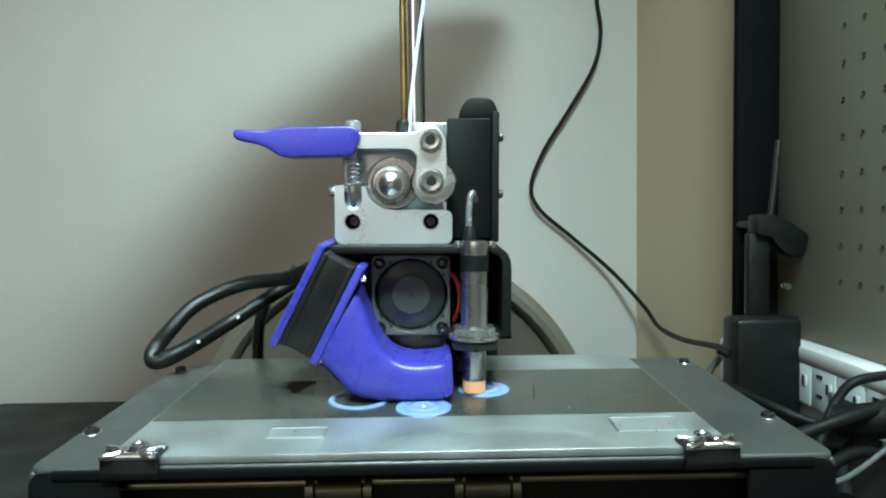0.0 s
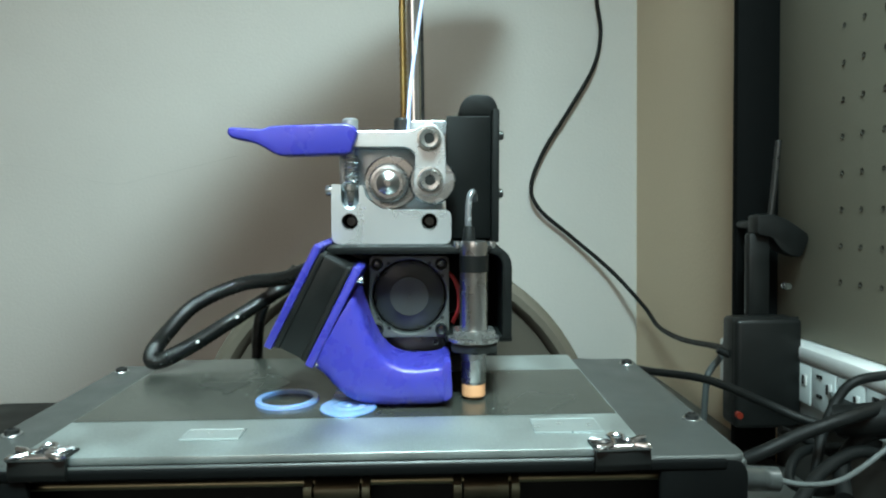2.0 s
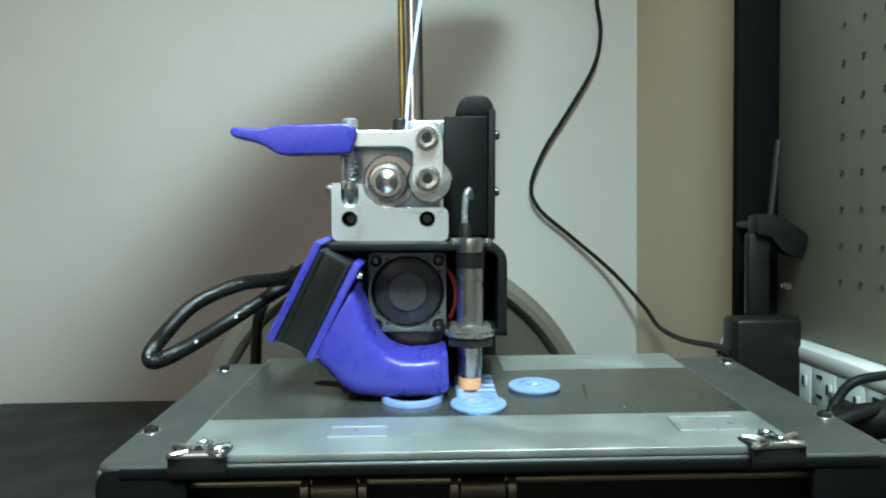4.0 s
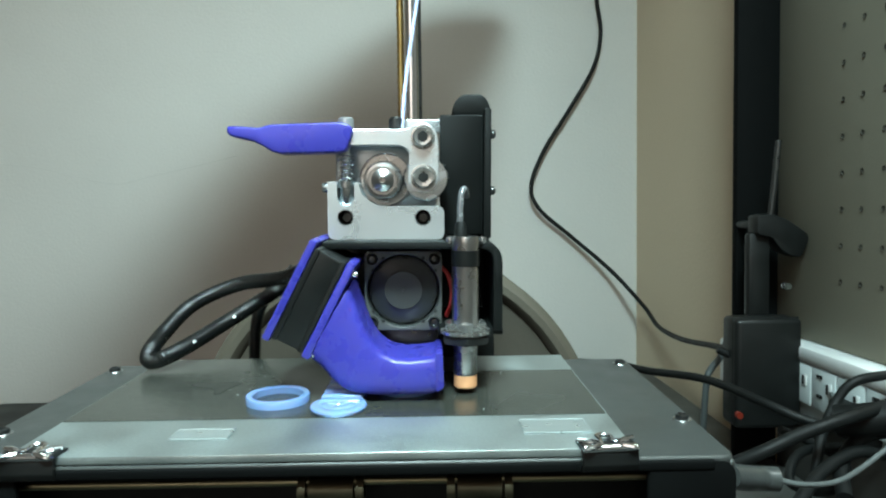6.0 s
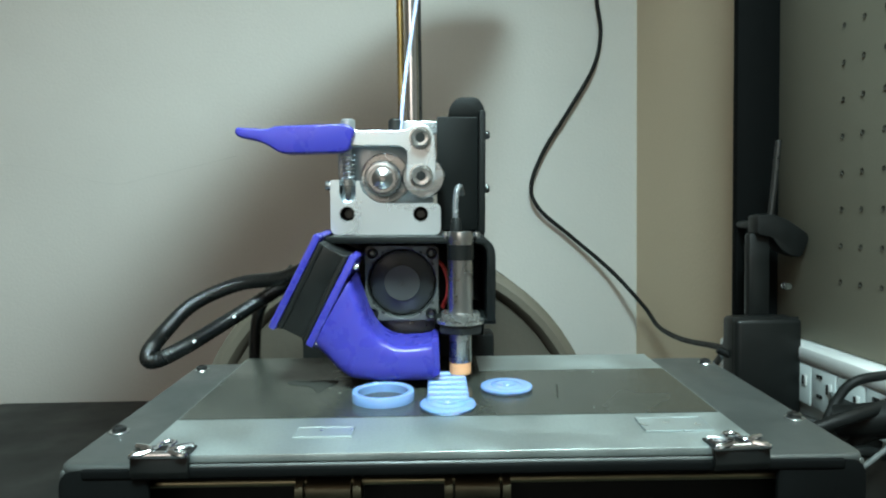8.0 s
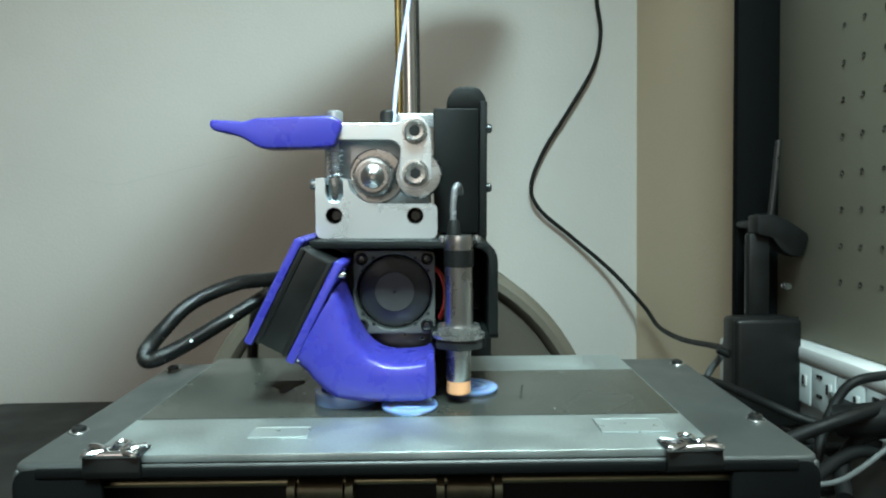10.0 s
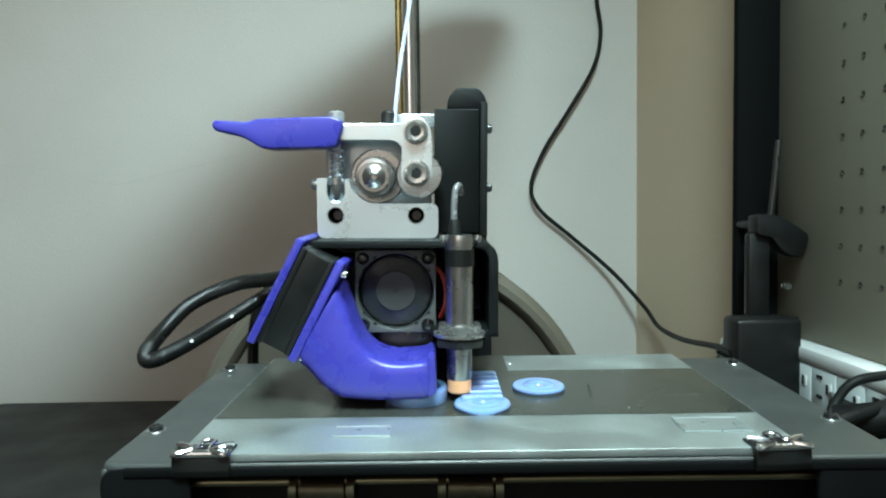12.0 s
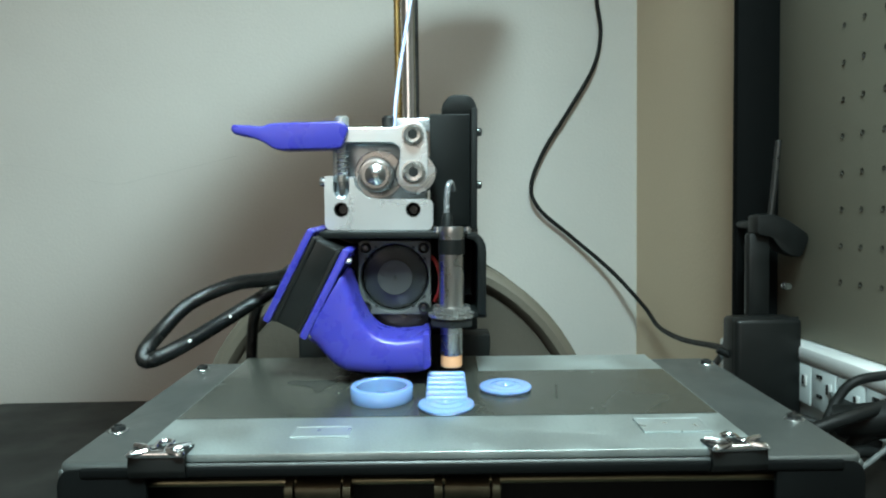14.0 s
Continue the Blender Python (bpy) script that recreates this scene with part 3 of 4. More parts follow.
for hx in (-0.0313, 0.0):
    part("screw_well", lathe([(0, 0.0085), (0.0030, 0.0085), (0.0030, 0.0010), (0.0033, -0.0002), (0.0035, 0.0006)], "y", (hx, 0, 0), 20), HOLE, block)
    part("screw", lathe([(0, 0.006), (0.0018, 0.006), (0.0020, 0.0072), (0.0020, 0.009)], "y", (hx, 0, 0), 14), DARKSTEEL, block)
part("side_screw", lathe([(0, -0.0412), (0.0018, -0.0412), (0.0021, -0.0404), (0.0021, -0.0383)], "x", (0, 0.0055, 0.0122), 16), STEEL, block)
part("motor_face", prism(rounded(mm([(-36.5, -5.6), (5.4, -5.6), (5.4, 36.4), (-36.5, 36.4)]), 0.003), 0.0112, 0.018, 0.0006), MOTORFACE, head)
part("motor", prism(rounded(mm([(-36.5, -5.6), (5.4, -5.6), (5.4, 36.4), (-36.5, 36.4)]), 0.003), 0.0182, 0.044, 0.0006), PLASTIC, head, "black stepper motor body")
part("motor_rear", box((-0.034, 0.0442, -0.003), (0.003, 0.052, 0.034), 0.003), ALU, head)
part("pilot_boss", lathe([(0.006, 0.0090), (0.0104, 0.0090), (0.0110, 0.0096), (0.0110, 0.0112)], "y", (-0.0155, 0, 0.0155), 40), SENSORSTEEL, head)
gear = part("drive_gear", lathe([(0, -0.0040), (0.0009, -0.0040), (0.0012, -0.0052), (0.0020, -0.0050), (0.0032, -0.0040), (0.0044, -0.0034), (0.0046, -0.0026), (0.0058, -0.0026), (0.0060, -0.0020), (0.0070, -0.0018), (0.0076, -0.0010), (0.0076, 0.004), (0.0058, 0.0045), (0.0058, 0.010)], "y", (-0.0160, 0, 0.0150), 40), SENSORSTEEL, head, "turned steel drive gear")
bm = bmesh.new()
for k in range(28):
    a = k * math.tau / 28
    box((-0.00035, 0.0, 0.0072), (0.00035, 0.0038, 0.0079), bm=bm).verts.ensure_lookup_table()
    bmesh.ops.rotate(bm, verts=bm.verts[-8:], cent=(0, 0, 0), matrix=Matrix.Rotation(a, 3, "Y"))
bm.transform(Matrix.Translation((-0.0160, 0, 0.0150)))
part("gear_teeth", bm, DARKSTEEL, gear)
arm_pts = rounded(mm([(-30, 35.4), (-30, 29.0), (-8.5, 29.0), (-5.5, 26.5), (-6.2, 14), (-3.5, 10.2), (3.0, 10.0), (6.2, 13.5), (6.6, 26), (5.8, 34.5), (2.2, 38.2), (-3.0, 37.6), (-6.8, 35.4)]),
                  [0.0005, 0.0005, 0.002, 0.003, 0.004, 0.003, 0.003, 0.004, 0.004, 0.005, 0.004, 0.004, 0.002])
idler = part("idler_arm", prism(arm_pts, 0.0005, 0.0085, 0.0011), ALU, head, "silver idler arm", smooth=False)
for (sx, sz, r) in ((0.0, 0.0322, 0.0042), (0.0003, 0.0162, 0.0046)):
    bolt = part("cap_screw", lathe([(0, -0.0005), (0.0020, -0.0005), (0.0021, -0.0030), (r - 0.0009, -0.0032), (r - 0.0002, -0.0024), (r - 0.0002, -0.0006), (r + 0.0006, -0.0005), (r + 0.0006, 0.0004)], "y", (sx, 0, sz), 28), NUT, idler)
    part("socket", hexa(0.0021, 0.0022, (sx, -0.0019, sz), "y", 0), HOLE, bolt)
part("idler_bearing", lathe([(0.002, 0.001), (0.0085, 0.001), (0.0092, 0.002), (0.0092, 0.007), (0.0085, 0.008), (0.002, 0.008)], "y", (0.0012, 0.0, 0.0158), 36), STEEL, head)
part("rear_cover", prism(rounded(mm([(-12.2, 35.8), (7.4, 35.8), (7.4, 41.4), (-12.2, 41.4)]), 0.0008), 0.0205, 0.024, 0.0004), ALU, head)
part("filament_guide", lathe([(0.0012, 0.036), (0.0030, 0.036), (0.0030, 0.0405), (0.0022, 0.0415), (0.0012, 0.0415)], "z", (-0.0114, 0.012, 0.0), 20), DARKSTEEL, head)
part("filament", tube([(-0.0090, 0.010, 0.030), (-0.0085, 0.012, 0.042), (-0.0072, 0.02, 0.060), (-0.0045, 0.035, 0.085), (0.0010, 0.06, 0.13)], 0.00088, 8, 8), FILAMENT, head, "pale blue filament feeding the extruder")
lever = part("lever", prism(rounded(mm([(-77.0, 36.4), (-77.6, 34.0), (-75.8, 32.2), (-69.0, 31.0), (-64.2, 29.2), (-58.5, 25.4), (-33, 26.0), (-30.4, 26.6), (-27.6, 34.0), (-28.4, 36.6), (-31.8, 37.9), (-45, 37.5), (-60.5, 37.0), (-64.2, 35.6), (-68.5, 36.0)]), [0.001, 0.001, 0.002, 0.003, 0.003, 0.003, 0.001, 0.001, 0.002, 0.001, 0.002, 0.003, 0.003, 0.003, 0.003]), -0.003, 0.0105, 0.0018, 3), PURPLE, head, "purple printed tension lever")
part("tension_bolt", lathe([(0, 0.0405), (0.0022, 0.0405), (0.0031, 0.0398), (0.0031, 0.0362), (0.0015, 0.0362), (0.0015, 0.007), (0, 0.007)], "z", (-0.0311, 0.0042, 0), 20), ALU, head)
coil = [(-0.0311 + 0.0029 * math.cos(k * 0.62), 0.0042 + 0.0029 * math.sin(k * 0.62), 0.0142 + 0.0118 * k / 66) for k in range(67)]
part("tension_spring", tube(coil, 0.00052, 1, 6), CHROME, head)
part("spring_cup", lathe([(0.0017, 0.0146), (0.0040, 0.0146), (0.0040, 0.0120), (0.0031, 0.0118), (0.0031, 0.0055), (0.0026, 0.0048), (0, 0.0048)], "z", (-0.0311, 0.0042, 0), 24), STEEL, head)
# upright cover beside the extruder
cover = part("side_cover", prism(rounded(mm([(7.0, -7.5), (25.2, -7.5), (25.2, 42.6), (7.0, 42.6)]), 0.0006), 0.0135, 0.0290, 0.0004), BLACK, head, "black upright cable cover")
part("cover_top", prism(rounded(mm([(12.0, 42.7), (28.4, 42.7), (28.4, 47.0), (25.6, 51.6), (16.0, 51.6), (12.6, 47.4)]), 0.0035), 0.0165, 0.0340, 0.0008), BLACK, cover)
part("cover_flange", prism(rounded(mm([(25.4, -9), (28.4, -9), (28.4, 45), (25.4, 45)]), 0.0008), 0.0100, 0.0340, 0.0004), BLACK, cover)
for bz in (0.0350, 0.0110):
    part("cover_bolt", lathe([(0, 0.0284), (0.0019, 0.0284), (0.0019, 0.0302), (0.0012, 0.0308), (0, 0.0308)], "x", (0, 0.018, bz), 14), DARKSTEEL, cover)
# hot end fan
fan = part("fan", prism(rounded(mm([(-23.6, -13.3), (7.6, -13.3), (7.6, -45.4), (-23.6, -45.4)]), 0.0026), -0.0030, 0.0070, 0.0006, holes=((-0.0080, -0.02935, 0.0151),)), FANGREY, head, "small black cooling fan with a grey frame")
FC = (-0.0080, 0, -0.02935)
part("fan_back", lathe([(0, 0.0060), (0.0151, 0.0060)], "y", FC, 40), HOLE, fan)
part("rim", lathe([(0.0144, 0.0004), (0.0147, -0.0024), (0.0152, -0.0029), (0.0152, 0.004)], "y", FC, 48), HUB, fan)
part("hub", lathe([(0, -0.0014), (0.0004, -0.0022), (0.0006, -0.0014), (0.0076, -0.0018), (0.0084, -0.0010), (0.0122, -0.0003), (0.0138, 0.0006), (0.0142, 0.004)], "y", FC, 40), HUB, fan)
for k in range(7):
    a = k * math.tau / 7
    b = bmesh.new()
    bmesh.ops.create_grid(b, x_segments=4, y_segments=2, size=1)
    for v in b.verts:
        rr, s = 0.0126 + (v.co.x + 1) * 0.0006, v.co.y
        w = a + s * (0.34 + 0.03 * v.co.x) + v.co.x * 0.12
        v.co = Vector((FC[0] + rr * math.cos(w), 0.0022 + s * 0.0022, FC[2] + rr * math.sin(w)))
    bmesh.ops.solidify(b, geom=b.faces[:], thickness=0.0005)
    part("blade", b, HOLE, fan)
for fx in (-0.0205, 0.0045):
    for fz in (-0.0166, -0.0421):
        low = fx < -0.01 and fz < -0.03
        part("fan_screw", lathe([(0, -0.0026 if low else -0.0034), (0.0011, -0.0031), (0.0020, -0.0043), (0.0025, -0.0031), (0.0025, -0.0028)], "y", (fx, 0, fz), 16), HOLE if low else DARKSTEEL, fan)
        for hx, hz in ((math.copysign(0.0045, -0.0080 - fx), 0.0004), (0.0004, math.copysign(0.0045, -0.02935 - fz))):
            part("rivet_hole", lathe([(0.0007, -0.0031), (0.0004, -0.00318), (0, -0.00318)], "y", (fx + hx, 0, fz + hz), 10), HOLE, fan)
part("fan_shroud", box((-0.0225, 0.0072, -0.0460), (0.0068, 0.036, -0.0135), 0.001), PLASTIC, head)
part("fan_wire", tube(mm([(7.0, 1, -20.5), (9.6, 0, -23), (11.3, -0.5, -29), (11.0, 0, -35), (9.0, 3, -40.5)]), 0.00055, 8, 8), RED, head, "red fan wire")
part("fan_wire", tube(mm([(7.0, 2, -19.5), (10.2, 2, -23), (12.4, 1, -29), (12.0, 2, -35), (9.6, 5, -41.5)]), 0.00050, 8, 8), RED, head, "red fan wire")
part("hot_block", box((-0.0180, 0.0060, -0.0600), (0.0060, 0.026, -0.0465), 0.001), DARKSTEEL, head)
part("nozzle", lathe([(0.0005, -0.0700), (0.0012, -0.0700), (0.0034, -0.0660), (0.0034, -0.0600), (0, -0.0600)], "z", (-0.006, 0.006, 0.0045), 20), BRASS, head)
# blower with purple plates, its axis across the picture
D, N = Vector((-0.4545, 0, -0.8907)), Vector((0.8907, 0, -0.4545))
T0 = Vector((-0.0455, 0, -0.0088))


def slab(a0, a1, n0, n1, y0, y1, bev):
    pts = [T0 + D * a + N * n for a, n in ((a0, n0), (a1, n0), (a1, n1), (a0, n1))]
    return prism(rounded([(p.x, p.z) for p in pts], bev), y0, y1, bev * 0.7)


blower = part("blower", slab(0.0005, 0.0410, 0.0034, 0.0172, -0.0030, 0.036, 0.0012), PLASTIC, head, "black square blower between purple plates")
part("blower_flange", slab(0.0002, 0.0413, 0.0033, 0.0058, -0.0036, 0.0365, 0.0008), PLASTIC, blower)
part("blower_flange", slab(0.0002, 0.0413, 0.0150, 0.0173, -0.0036, 0.0365, 0.0008), PLASTIC, blower)
outer_plate = part("outer_plate", slab(-0.0022, 0.0430, 0.0000, 0.0032, -0.0040, 0.0370, 0.0010), PURPLE, head, "purple printed fan plate")
inner_plate = part("inner_plate", slab(-0.0012, 0.0425, 0.0175, 0.0210, -0.0040, 0.0370, 0.0010), PURPLE, head, "purple printed fan plate")
for a in (0.0025, 0.0395):
    q = T0 + D * a + N * 0.0228
    part("plate_screw", lathe([(0, -0.0018), (0.0014, -0.0018), (0.0014, 0.0002), (0, 0.0006)], "x", (q.x, -0.0012, q.z), 14), NUT, inner_plate)
# duct: sections swept from the plate down and across to the nozzle
SECT = [((-29.8, -24.4), (-46.6, -53.6), -3.0, 34), ((-28.6, -27.6), (-45.6, -54.6), -3.4, 33), ((-26.4, -33.0), (-42.6, -56.4), -4.0, 31), ((-24.6, -38.0), (-39.2, -60.0), -4.6, 29),
        ((-22.2, -43.2), (-35.2, -63.8), -5.2, 28), ((-19.4, -47.6), (-30.6, -67.0), -5.6, 27), ((-15.6, -50.8), (-25.0, -68.0), -5.8, 26), ((-10.5, -52.8), (-17.5, -68.6), -6.0, 26),
        ((-5.0, -53.2), (-9.0, -68.6), -6.0, 26), ((1.0, -52.6), (0.5, -68.4), -6.0, 25), ((4.6, -52.0), (4.8, -68.0), -6.0, 25), ((7.4, -51.0), (8.0, -64.6), -5.6, 24)]
bm = bmesh.new()
rings = []
for (xa, za), (xb, zb), y0, y1 in SECT:
    a, b = Vector((xa, 0, za)), Vector((xb, 0, zb))
    ring = []
    for u, v in ((0, 0.14), (0.04, 0.04), (0.14, 0), (0.5, -0.015), (0.84, 0), (0.95, 0.05), (1, 0.18), (1, 0.82), (0.95, 0.95), (0.84, 1), (0.5, 1.0), (0.14, 1), (0.04, 0.96), (0, 0.86)):
        p = a.lerp(b, u)
        ring.append(bm.verts.new(Vector((p.x, y0 + (y1 - y0) * v, p.z)) / 1000))
    rings.append(ring)
for a, b in zip(rings, rings[1:]):
    for k in range(len(a)):
        bm.faces.new((a[k], a[(k + 1) % len(a)], b[(k + 1) % len(a)], b[k]))
bm.faces.new(rings[0])
bm.faces.new(rings[-1])
bmesh.ops.recalc_face_normals(bm, faces=bm.faces[:])
bmesh.ops.subdivide_edges(bm, edges=bm.edges[:], cuts=1, use_grid_fill=True, smooth=0.6)
duct = part("air_duct", bm, PURPLE, head, "purple printed air duct curving under the fan")
part("duct_lip", prism(rounded(mm([(5.2, -50.6), (8.2, -50.2), (8.8, -64.5), (5.6, -66.5)]), 0.001), -0.0068, 0.020, 0.0006), PURPLE, duct)
# proximity sensor
SX, SY = 0.0175, -0.0005
prof = [(0, -0.0625), (0.0048, -0.0625)]
for k in range(58):
    prof.append(((0.0050 if k < 21 else 0.0056) - (0.0 if k % 2 else 0.0002), -0.0622 + 0.00095 * k))
prof += [(0.0050, -0.006), (0, -0.006)]
sensor = part("sensor", lathe(prof, "z", (SX, SY, 0), 32), SENSORSTEEL, head, "threaded steel proximity sensor with an orange face")
part("sensor_face", lathe([(0, -0.0680), (0.0041, -0.0680), (0.0047, -0.0674), (0.0047, -0.0627), (0, -0.0627)], "z", (SX, SY, 0), 32), ORANGE, sensor, "orange plastic sensor face")
part("sensor_band", lathe([(0.0054, -0.0180), (0.0058, -0.0180), (0.0058, -0.0115), (0.0054, -0.0115)], "z", (SX, SY, 0), 32), PLASTIC, sensor)
for nz in (-0.0425, -0.0478):
    part("sensor_nut", hexa(0.0095 if nz > -0.045 else 0.0102, 0.0032, (SX, SY, nz), bev=0.0005), NUT if nz > -0.045 else DARKSTEEL, sensor)
    if nz > -0.045:
        part("sensor_washer", lathe([(0.0042, nz - 0.0028), (0.0102, nz - 0.0028), (0.0102, nz - 0.0016), (0.0042, nz - 0.0016)], "z", (SX, SY, 0), 36), NUT, sensor)
part("sensor_nut", hexa(0.0070, 0.0014, (SX + 0.001, SY + 0.003, -0.0086), bev=0.0003), DARKSTEEL, sensor)
for q in (-0.0062, 0.0072):
    part("bracket_screw", lathe([(0, -0.0062), (0.0014, -0.0064), (0.0016, -0.0076), (0.0016, -0.0092)], "z", (SX + q, 0.004, 0), 14), STEEL, sensor)
part("sensor_cable", tube(mm([(15.6, 1, -6), (15.4, 1, -1), (15.4, 1.5, 6), (16.0, 2.5, 11.5), (17.4, 5, 13.2), (18.4, 9, 10)]), 0.0013, 8, 12), RAINBOW, sensor, "glossy grey sensor cable")
part("cable_boot", lathe([(0, -0.0075), (0.0028, -0.0075), (0.0022, -0.0010), (0.0013, 0.0), (0, 0.0)], "z", (0.0156, 0.001, 0), 20), CABLE, sensor)

for ob, dy, dz, k in [(sensor, -0.0165, -0.0009, 0.938), (duct, -0.0240, -0.0026, 0.911)] + [(o, -0.0240, -0.0004, 0.911) for o in (blower, outer_plate, inner_plate)]:
    ob.matrix_basis = Matrix.Translation((0, dy, dz)) @ Matrix.Diagonal((k, k, k, 1))

# ---- printed pieces on the build plate ----
ring = tagged(new("printed_ring"), "pale blue printed ring standing on the build plate", "printed part")
part("band", lathe([(0.0092, 0.0), (0.0114, 0.0), (0.0117, 0.0006), (0.0117, 0.0050), (0.0114, 0.0054), (0.0096, 0.0054), (0.0092, 0.0050), (0.0092, 0.0)], "z", (0, 0, 0), 56), PRINT, ring)
disc = tagged(new("printed_disc"), "pale blue printed disc lying on the build plate", "printed part", "printed discs")
part("rim", lathe([(0, 0), (0.0096, 0), (0.0100, 0.0004), (0.0102, 0.0012), (0.0099, 0.0018), (0.0090, 0.0021), (0.0062, 0.0018), (0.0058, 0.0021), (0.0040, 0.0022), (0.0036, 0.0019), (0.0014, 0.0019), (0.0010, 0.0024), (0, 0.0025)], "z", (0, 0, 0), 56), PRINT, disc)
disc2 = copy_thing(disc, Matrix())
ribs = tagged(new("printed_ribbed_block"), "pale blue printed block with stacked ribs on the build plate", "printed part")
for k in range(6):
    yk = 0.0030 + 0.0065 * k
    part("rib", prism(rounded([(-0.0080, 0.0004), (0.0080, 0.0004), (0.0076, 0.0036), (-0.0076, 0.0036)], 0.0012, 4), yk - 0.0015, yk + 0.0017, 0.0010, 3), PRINT, ribs)
part("base_strip", prism(rounded(mm([(-6.8, 0), (6.8, 0), (6.8, 1.4), (-6.8, 1.4)]), 0.0004), 0.0, 0.0375, 0.0004), PRINT, ribs)


# ---- what moves ----
# seconds, drift in x, turn in degrees
DRIFT = [
    (0, 0.0000, 0.0000), (0.5, 0.0000, 0.0534), (1, -0.0003, -0.2179), (1.5, -0.0003, -0.1644), (2, -0.0003, -0.0576), (2.5, -0.0003, -0.2179),
    (3, -0.0009, -0.2795), (5.5, -0.0009, -0.0123), (6, -0.0016, -0.2878), (6.5, -0.0009, -0.2261), (7, -0.0009, -0.1727), (7.5, -0.0016, -0.4481),
    (8, -0.0016, -0.5015), (10.5, -0.0028, -0.9989), (11, -0.0025, -0.8880), (11.5, -0.0028, -0.9455), (12, -0.0025, -0.8880), (12.5, -0.0032, -0.8962),
    (13, -0.0028, -0.7852), (13.5, -0.0028, -0.9989), (14, -0.0032, -1.0031),
]
# seconds, slide of the bed
SLIDE = [
    (0, -0.0009), (0.1, -0.0183), (0.2, -0.0351), (0.3, -0.0118), (0.4, -0.0010), (0.5, 0.0265),
    (0.6, 0.0276), (0.7, 0.0194), (0.8, -0.0014), (0.9, 0.0008), (1, -0.0366), (1.1, -0.0303),
    (1.2, -0.0094), (1.3, -0.0044), (1.4, 0.0205), (1.5, 0.0103), (1.6, 0.0190), (1.7, -0.0082),
    (1.8, 0.0025), (1.9, -0.0233), (2, -0.0274), (2.1, -0.0056), (2.2, 0.0276), (2.3, 0.0157),
    (2.4, 0.0227), (2.5, 0.0145), (2.6, -0.0004), (2.7, -0.0307), (2.8, -0.0312), (2.9, -0.0031),
    (3, 0.0011), (3.1, 0.0087), (3.2, 0.0112), (3.4, 0.0001), (3.6, -0.0290), (3.8, -0.0067),
    (4, 0.0202), (4.2, 0.0134), (4.4, 0.0246), (4.6, -0.0024), (4.8, -0.0271), (5, -0.0070),
    (5.15, 0.0177), (5.3, 0.0017), (5.4, 0.0039), (5.5, 0.0079), (5.6, 0.0273), (5.7, 0.0197),
    (5.8, -0.0005), (5.9, -0.0016), (6, -0.0291), (6.1, -0.0020), (6.2, 0.0207), (6.3, 0.0159),
    (6.4, 0.0101), (6.5, 0.0198), (6.6, -0.0049), (6.7, -0.0228), (6.8, -0.0222), (6.9, -0.0029),
    (7, 0.0143), (7.1, 0.0274), (7.2, 0.0112), (7.3, 0.0171), (7.4, 0.0028), (7.5, -0.0255),
    (7.6, -0.0202), (7.7, -0.0041), (7.8, 0.0073), (7.9, 0.0161), (8, 0.0107), (8.1, 0.0202),
    (8.2, -0.0112), (8.4, -0.0250), (8.6, -0.0003), (8.8, 0.0244), (9, 0.0135), (9.2, -0.0108),
    (9.4, -0.0261), (9.6, 0.0051), (9.8, 0.0231), (10, -0.0011), (10.15, 0.0167), (10.3, 0.0248),
    (10.4, -0.0027), (10.5, -0.0080), (10.6, -0.0070), (10.7, 0.0117), (10.8, 0.0114), (10.9, 0.0179),
    (11, -0.0108), (11.1, -0.0260), (11.2, 0.0071), (11.3, 0.0141), (11.4, 0.0255), (11.5, 0.0130),
    (11.6, -0.0066), (11.7, 0.0112), (11.8, 0.0182), (11.9, 0.0102), (12, 0.0249), (12.1, -0.0073),
    (12.2, -0.0289), (12.3, 0.0282), (12.4, 0.0210), (12.5, 0.0198), (12.6, -0.0025), (12.7, -0.0066),
    (12.8, 0.0262), (12.9, 0.0114), (13, 0.0171), (13.1, 0.0027), (13.2, -0.0067), (13.3, 0.0269),
    (13.4, 0.0172), (13.5, 0.0226), (13.6, 0.0105), (13.7, -0.0019), (13.8, 0.0084), (13.9, 0.0129),
    (14, 0.0129),
]
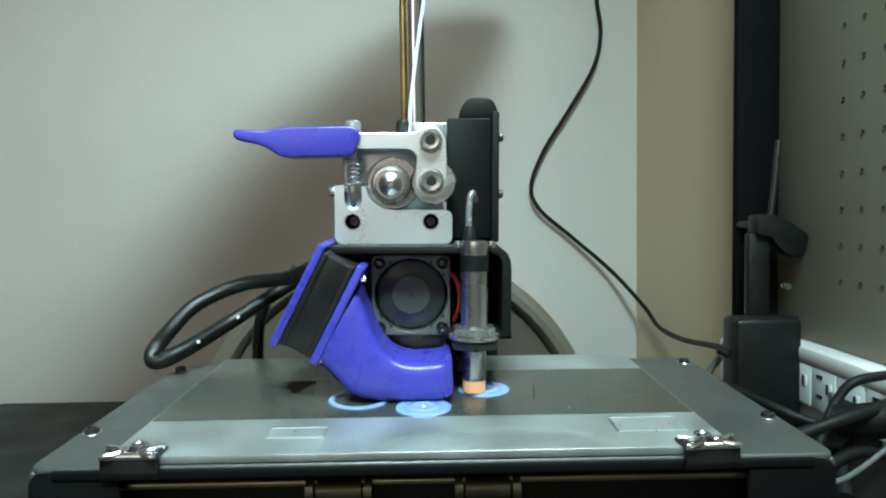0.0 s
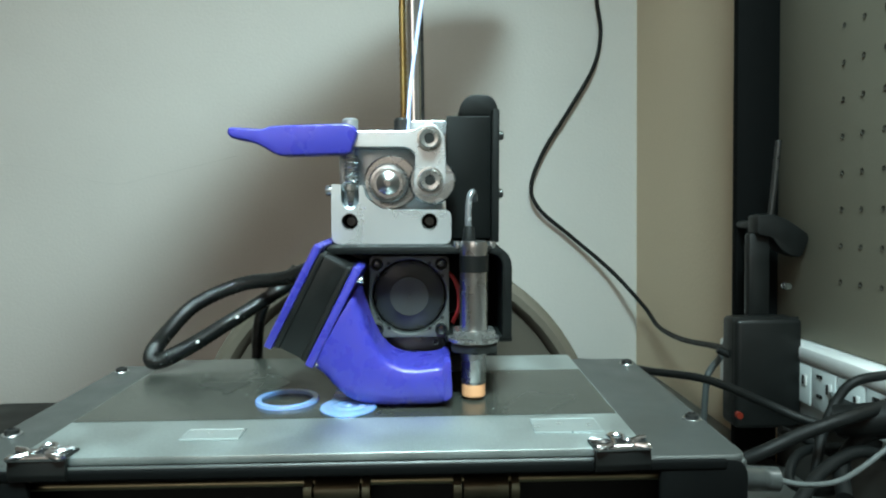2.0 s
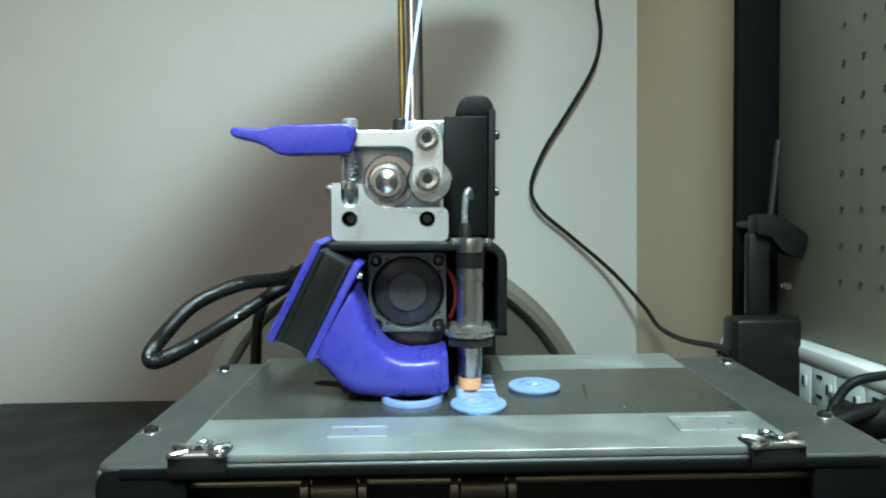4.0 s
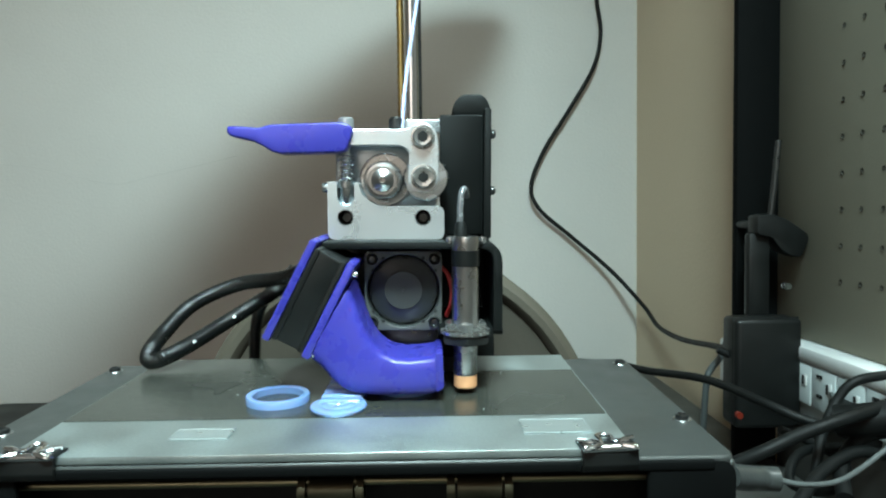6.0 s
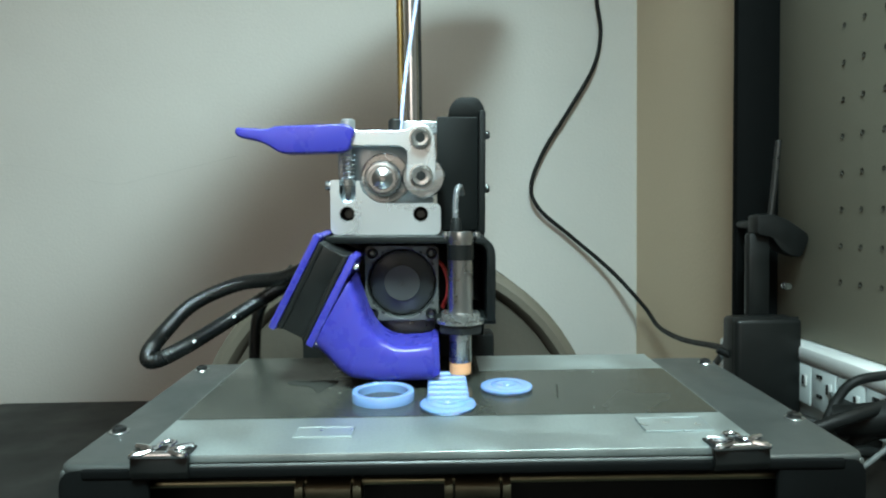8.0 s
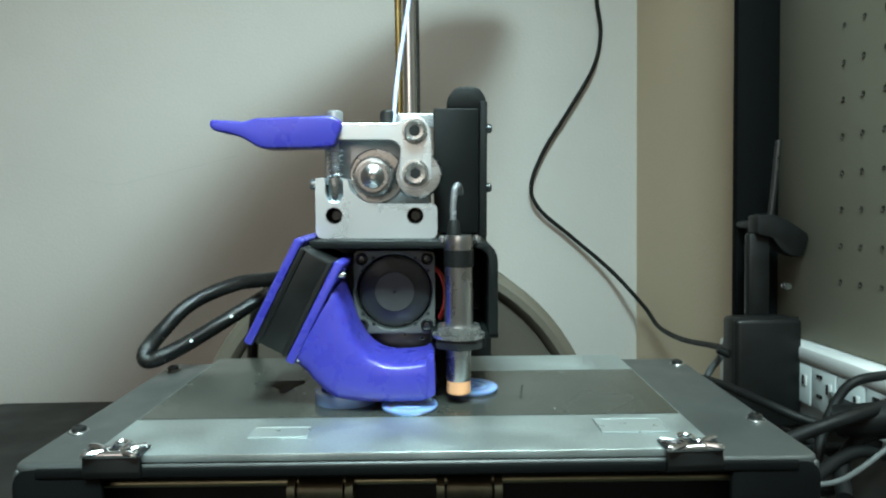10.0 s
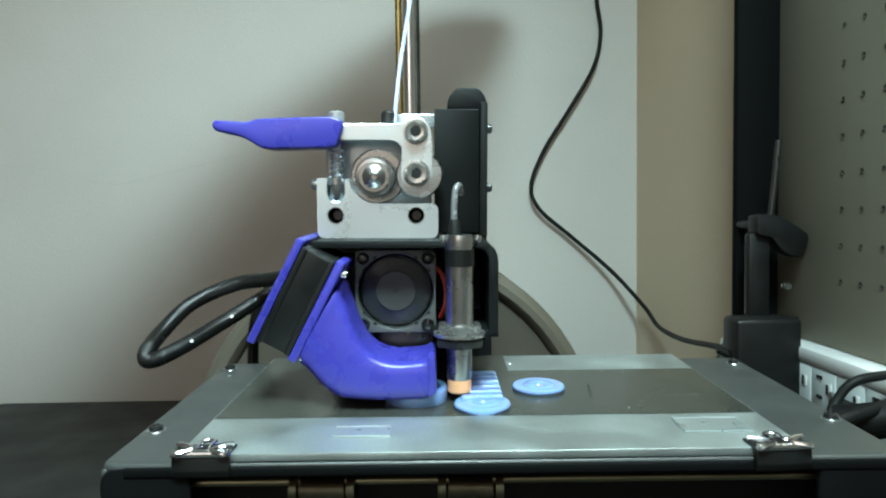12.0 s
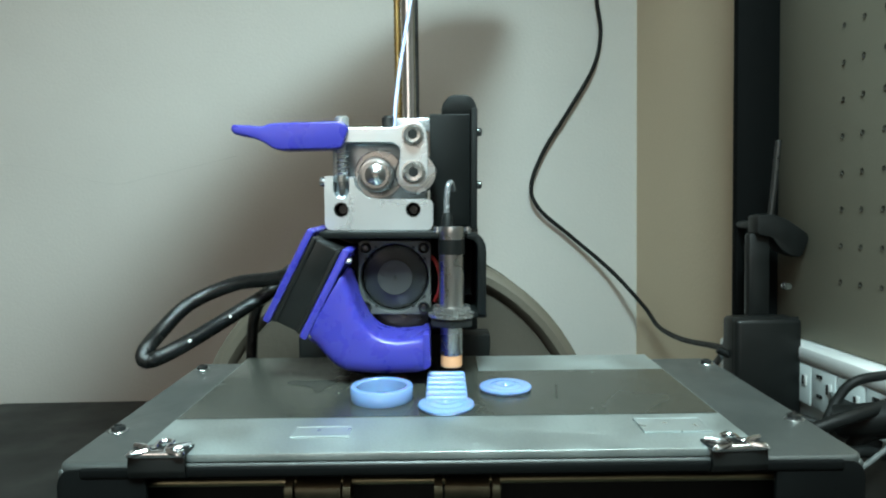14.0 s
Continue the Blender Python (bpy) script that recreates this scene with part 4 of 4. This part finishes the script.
# seconds, place of the head on the printer
HEAD = [
    (0, 0.0002, 0.0180, 0.2601), (0.1, -0.0001, 0.0168, 0.2602), (0.2, -0.0005, 0.0213, 0.2603), (0.3, 0.0009, -0.0036, 0.2604), (0.4, 0.0017, -0.0111, 0.2604), (0.5, -0.0007, 0.0359, 0.2605),
    (0.6, -0.0004, 0.0264, 0.2605), (0.7, 0.0006, 0.0067, 0.2605), (0.8, 0.0011, 0.0061, 0.2604), (0.9, -0.0003, 0.0249, 0.2604), (1, -0.0002, 0.0197, 0.2603), (1.1, 0.0002, 0.0125, 0.2604),
    (1.2, 0.0009, -0.0035, 0.2605), (1.3, 0.0007, -0.0019, 0.2606), (1.4, -0.0004, 0.0283, 0.2607), (1.5, -0.0005, 0.0263, 0.2607), (1.6, 0.0014, 0.0032, 0.2607), (1.7, 0.0009, 0.0051, 0.2606),
    (1.8, -0.0003, 0.0266, 0.2606), (1.9, 0.0002, 0.0185, 0.2605), (2, 0.0001, 0.0124, 0.2604), (2.1, 0.0020, -0.0079, 0.2604), (2.2, 0.0004, 0.0229, 0.2604), (2.3, -0.0001, 0.0271, 0.2604),
    (2.4, 0.0009, 0.0024, 0.2604), (2.5, 0.0006, -0.0013, 0.2604), (2.6, -0.0008, 0.0233, 0.2604), (2.7, -0.0001, 0.0080, 0.2605), (2.8, -0.0005, 0.0174, 0.2605), (2.9, 0.0010, -0.0088, 0.2605),
    (3, 0.0004, 0.0006, 0.2606), (3.1, 0.0004, 0.0047, 0.2606), (3.2, -0.0000, 0.0258, 0.2607), (3.25, -0.0000, 0.0226, 0.2607), (3.7, -0.0000, 0.0071, 0.2609), (4.1, 0.0000, 0.0216, 0.2612),
    (4.6, 0.0001, 0.0053, 0.2614), (5.1, 0.0001, 0.0029, 0.2617), (5.3, 0.0000, -0.0073, 0.2618), (5.4, 0.0004, -0.0024, 0.2619), (5.5, -0.0009, 0.0271, 0.2619), (5.6, -0.0017, 0.0312, 0.2619),
    (5.7, -0.0005, 0.0120, 0.2618), (5.8, -0.0007, 0.0087, 0.2618), (5.9, -0.0016, 0.0342, 0.2617), (6, -0.0008, 0.0200, 0.2617), (6.1, -0.0002, -0.0012, 0.2617), (6.2, -0.0009, 0.0104, 0.2617),
    (6.3, -0.0018, 0.0292, 0.2617), (6.4, -0.0020, 0.0352, 0.2617), (6.5, 0.0001, 0.0030, 0.2617), (6.6, -0.0013, 0.0227, 0.2617), (6.7, -0.0006, 0.0135, 0.2618), (6.8, -0.0013, 0.0193, 0.2618),
    (6.9, -0.0006, 0.0033, 0.2618), (7, 0.0002, 0.0014, 0.2618), (7.1, -0.0015, 0.0276, 0.2619), (7.2, -0.0006, 0.0139, 0.2620), (7.3, -0.0005, 0.0016, 0.2621), (7.4, -0.0017, 0.0294, 0.2621),
    (7.5, -0.0014, 0.0223, 0.2622), (7.6, -0.0015, 0.0195, 0.2623), (7.7, -0.0006, -0.0032, 0.2624), (7.8, -0.0014, 0.0070, 0.2625), (7.9, -0.0021, 0.0341, 0.2626), (8, -0.0017, 0.0354, 0.2627),
    (8.1, 0.0006, 0.0022, 0.2627), (8.2, -0.0010, 0.0239, 0.2627), (8.4, -0.0011, 0.0187, 0.2627), (8.8, -0.0011, 0.0265, 0.2628), (9.2, -0.0011, 0.0103, 0.2628), (9.6, -0.0011, 0.0241, 0.2629),
    (10, -0.0012, 0.0079, 0.2629), (10.3, -0.0012, 0.0132, 0.2629), (10.4, -0.0018, 0.0207, 0.2629), (10.5, -0.0026, 0.0401, 0.2630), (10.6, -0.0012, -0.0007, 0.2630), (10.7, -0.0025, 0.0267, 0.2630),
    (10.8, -0.0024, 0.0351, 0.2629), (10.9, -0.0010, 0.0044, 0.2629), (11, -0.0020, 0.0244, 0.2629), (11.1, -0.0016, 0.0228, 0.2629), (11.2, -0.0018, 0.0289, 0.2628), (11.3, -0.0022, 0.0309, 0.2628),
    (11.4, -0.0021, 0.0133, 0.2627), (11.5, -0.0013, 0.0053, 0.2627), (11.6, -0.0028, 0.0349, 0.2627), (11.7, -0.0019, 0.0109, 0.2628), (11.8, -0.0025, 0.0322, 0.2628), (11.9, -0.0028, 0.0363, 0.2629),
    (12, -0.0012, 0.0098, 0.2629), (12.1, -0.0016, 0.0179, 0.2630), (12.2, -0.0017, 0.0183, 0.2630), (12.3, -0.0014, 0.0150, 0.2630), (12.4, -0.0024, 0.0334, 0.2631), (12.5, -0.0015, 0.0081, 0.2631),
    (12.6, -0.0020, 0.0174, 0.2631), (12.7, -0.0027, 0.0331, 0.2632), (12.8, -0.0020, 0.0076, 0.2633), (12.9, -0.0027, 0.0302, 0.2633), (13, -0.0013, 0.0102, 0.2634), (13.1, -0.0021, 0.0142, 0.2634),
    (13.2, -0.0023, 0.0355, 0.2635), (13.3, -0.0019, 0.0300, 0.2636), (13.4, -0.0023, 0.0342, 0.2637), (13.5, -0.0014, 0.0047, 0.2637),
    (13.6, -0.0025, 0.0080, 0.2639), (13.7, -0.0031, 0.0282, 0.2641), (13.8, -0.0027, 0.0080, 0.2642), (13.9, -0.0029, 0.0300, 0.2643), (14, -0.0027, 0.0405, 0.2645),
]


def printer_pose(x, turn):
    return pose(0, 0.26, TOP, 2.0, 0, 0) @ pose(x, 0.124, 0, 0, 0, turn) @ pose(0, -0.124, 0)


def drift_at(t):
    return [float(np.interp(t, [r[0] for r in DRIFT], [r[k] for r in DRIFT])) for k in (1, 2)]


def sunk(t, height):
    """How far a piece of that height still lies under the plate: the printed layers rise by some four millimetres."""
    return min(0.0, 0.0006 + 0.0052 * t / 14.0 - height)


def motions():
    walk(printer, [(t, printer_pose(x, a)) for t, x, a in DRIFT])
    walk(bed, [(t, pose(x, 0, ZB)) for t, x in SLIDE])
    walk(head, [(t, pose(x, y, z, 0, 0.6, 0)) for t, x, y, z in HEAD])
    for thing, x, y, height in ((ring, -0.0265, -0.0045, 0.0054), (disc, -0.0024, -0.0152, 0.0019), (disc2, 0.0209, 0.0061, 0.0019), (ribs, -0.0022, -0.0156, 0.0036)):
        walk(thing, [(t, printer_pose(*drift_at(t)) @ pose(s + x, y, ZB + 0.0002 + sunk(t, height))) for t, s in SLIDE])


motions()
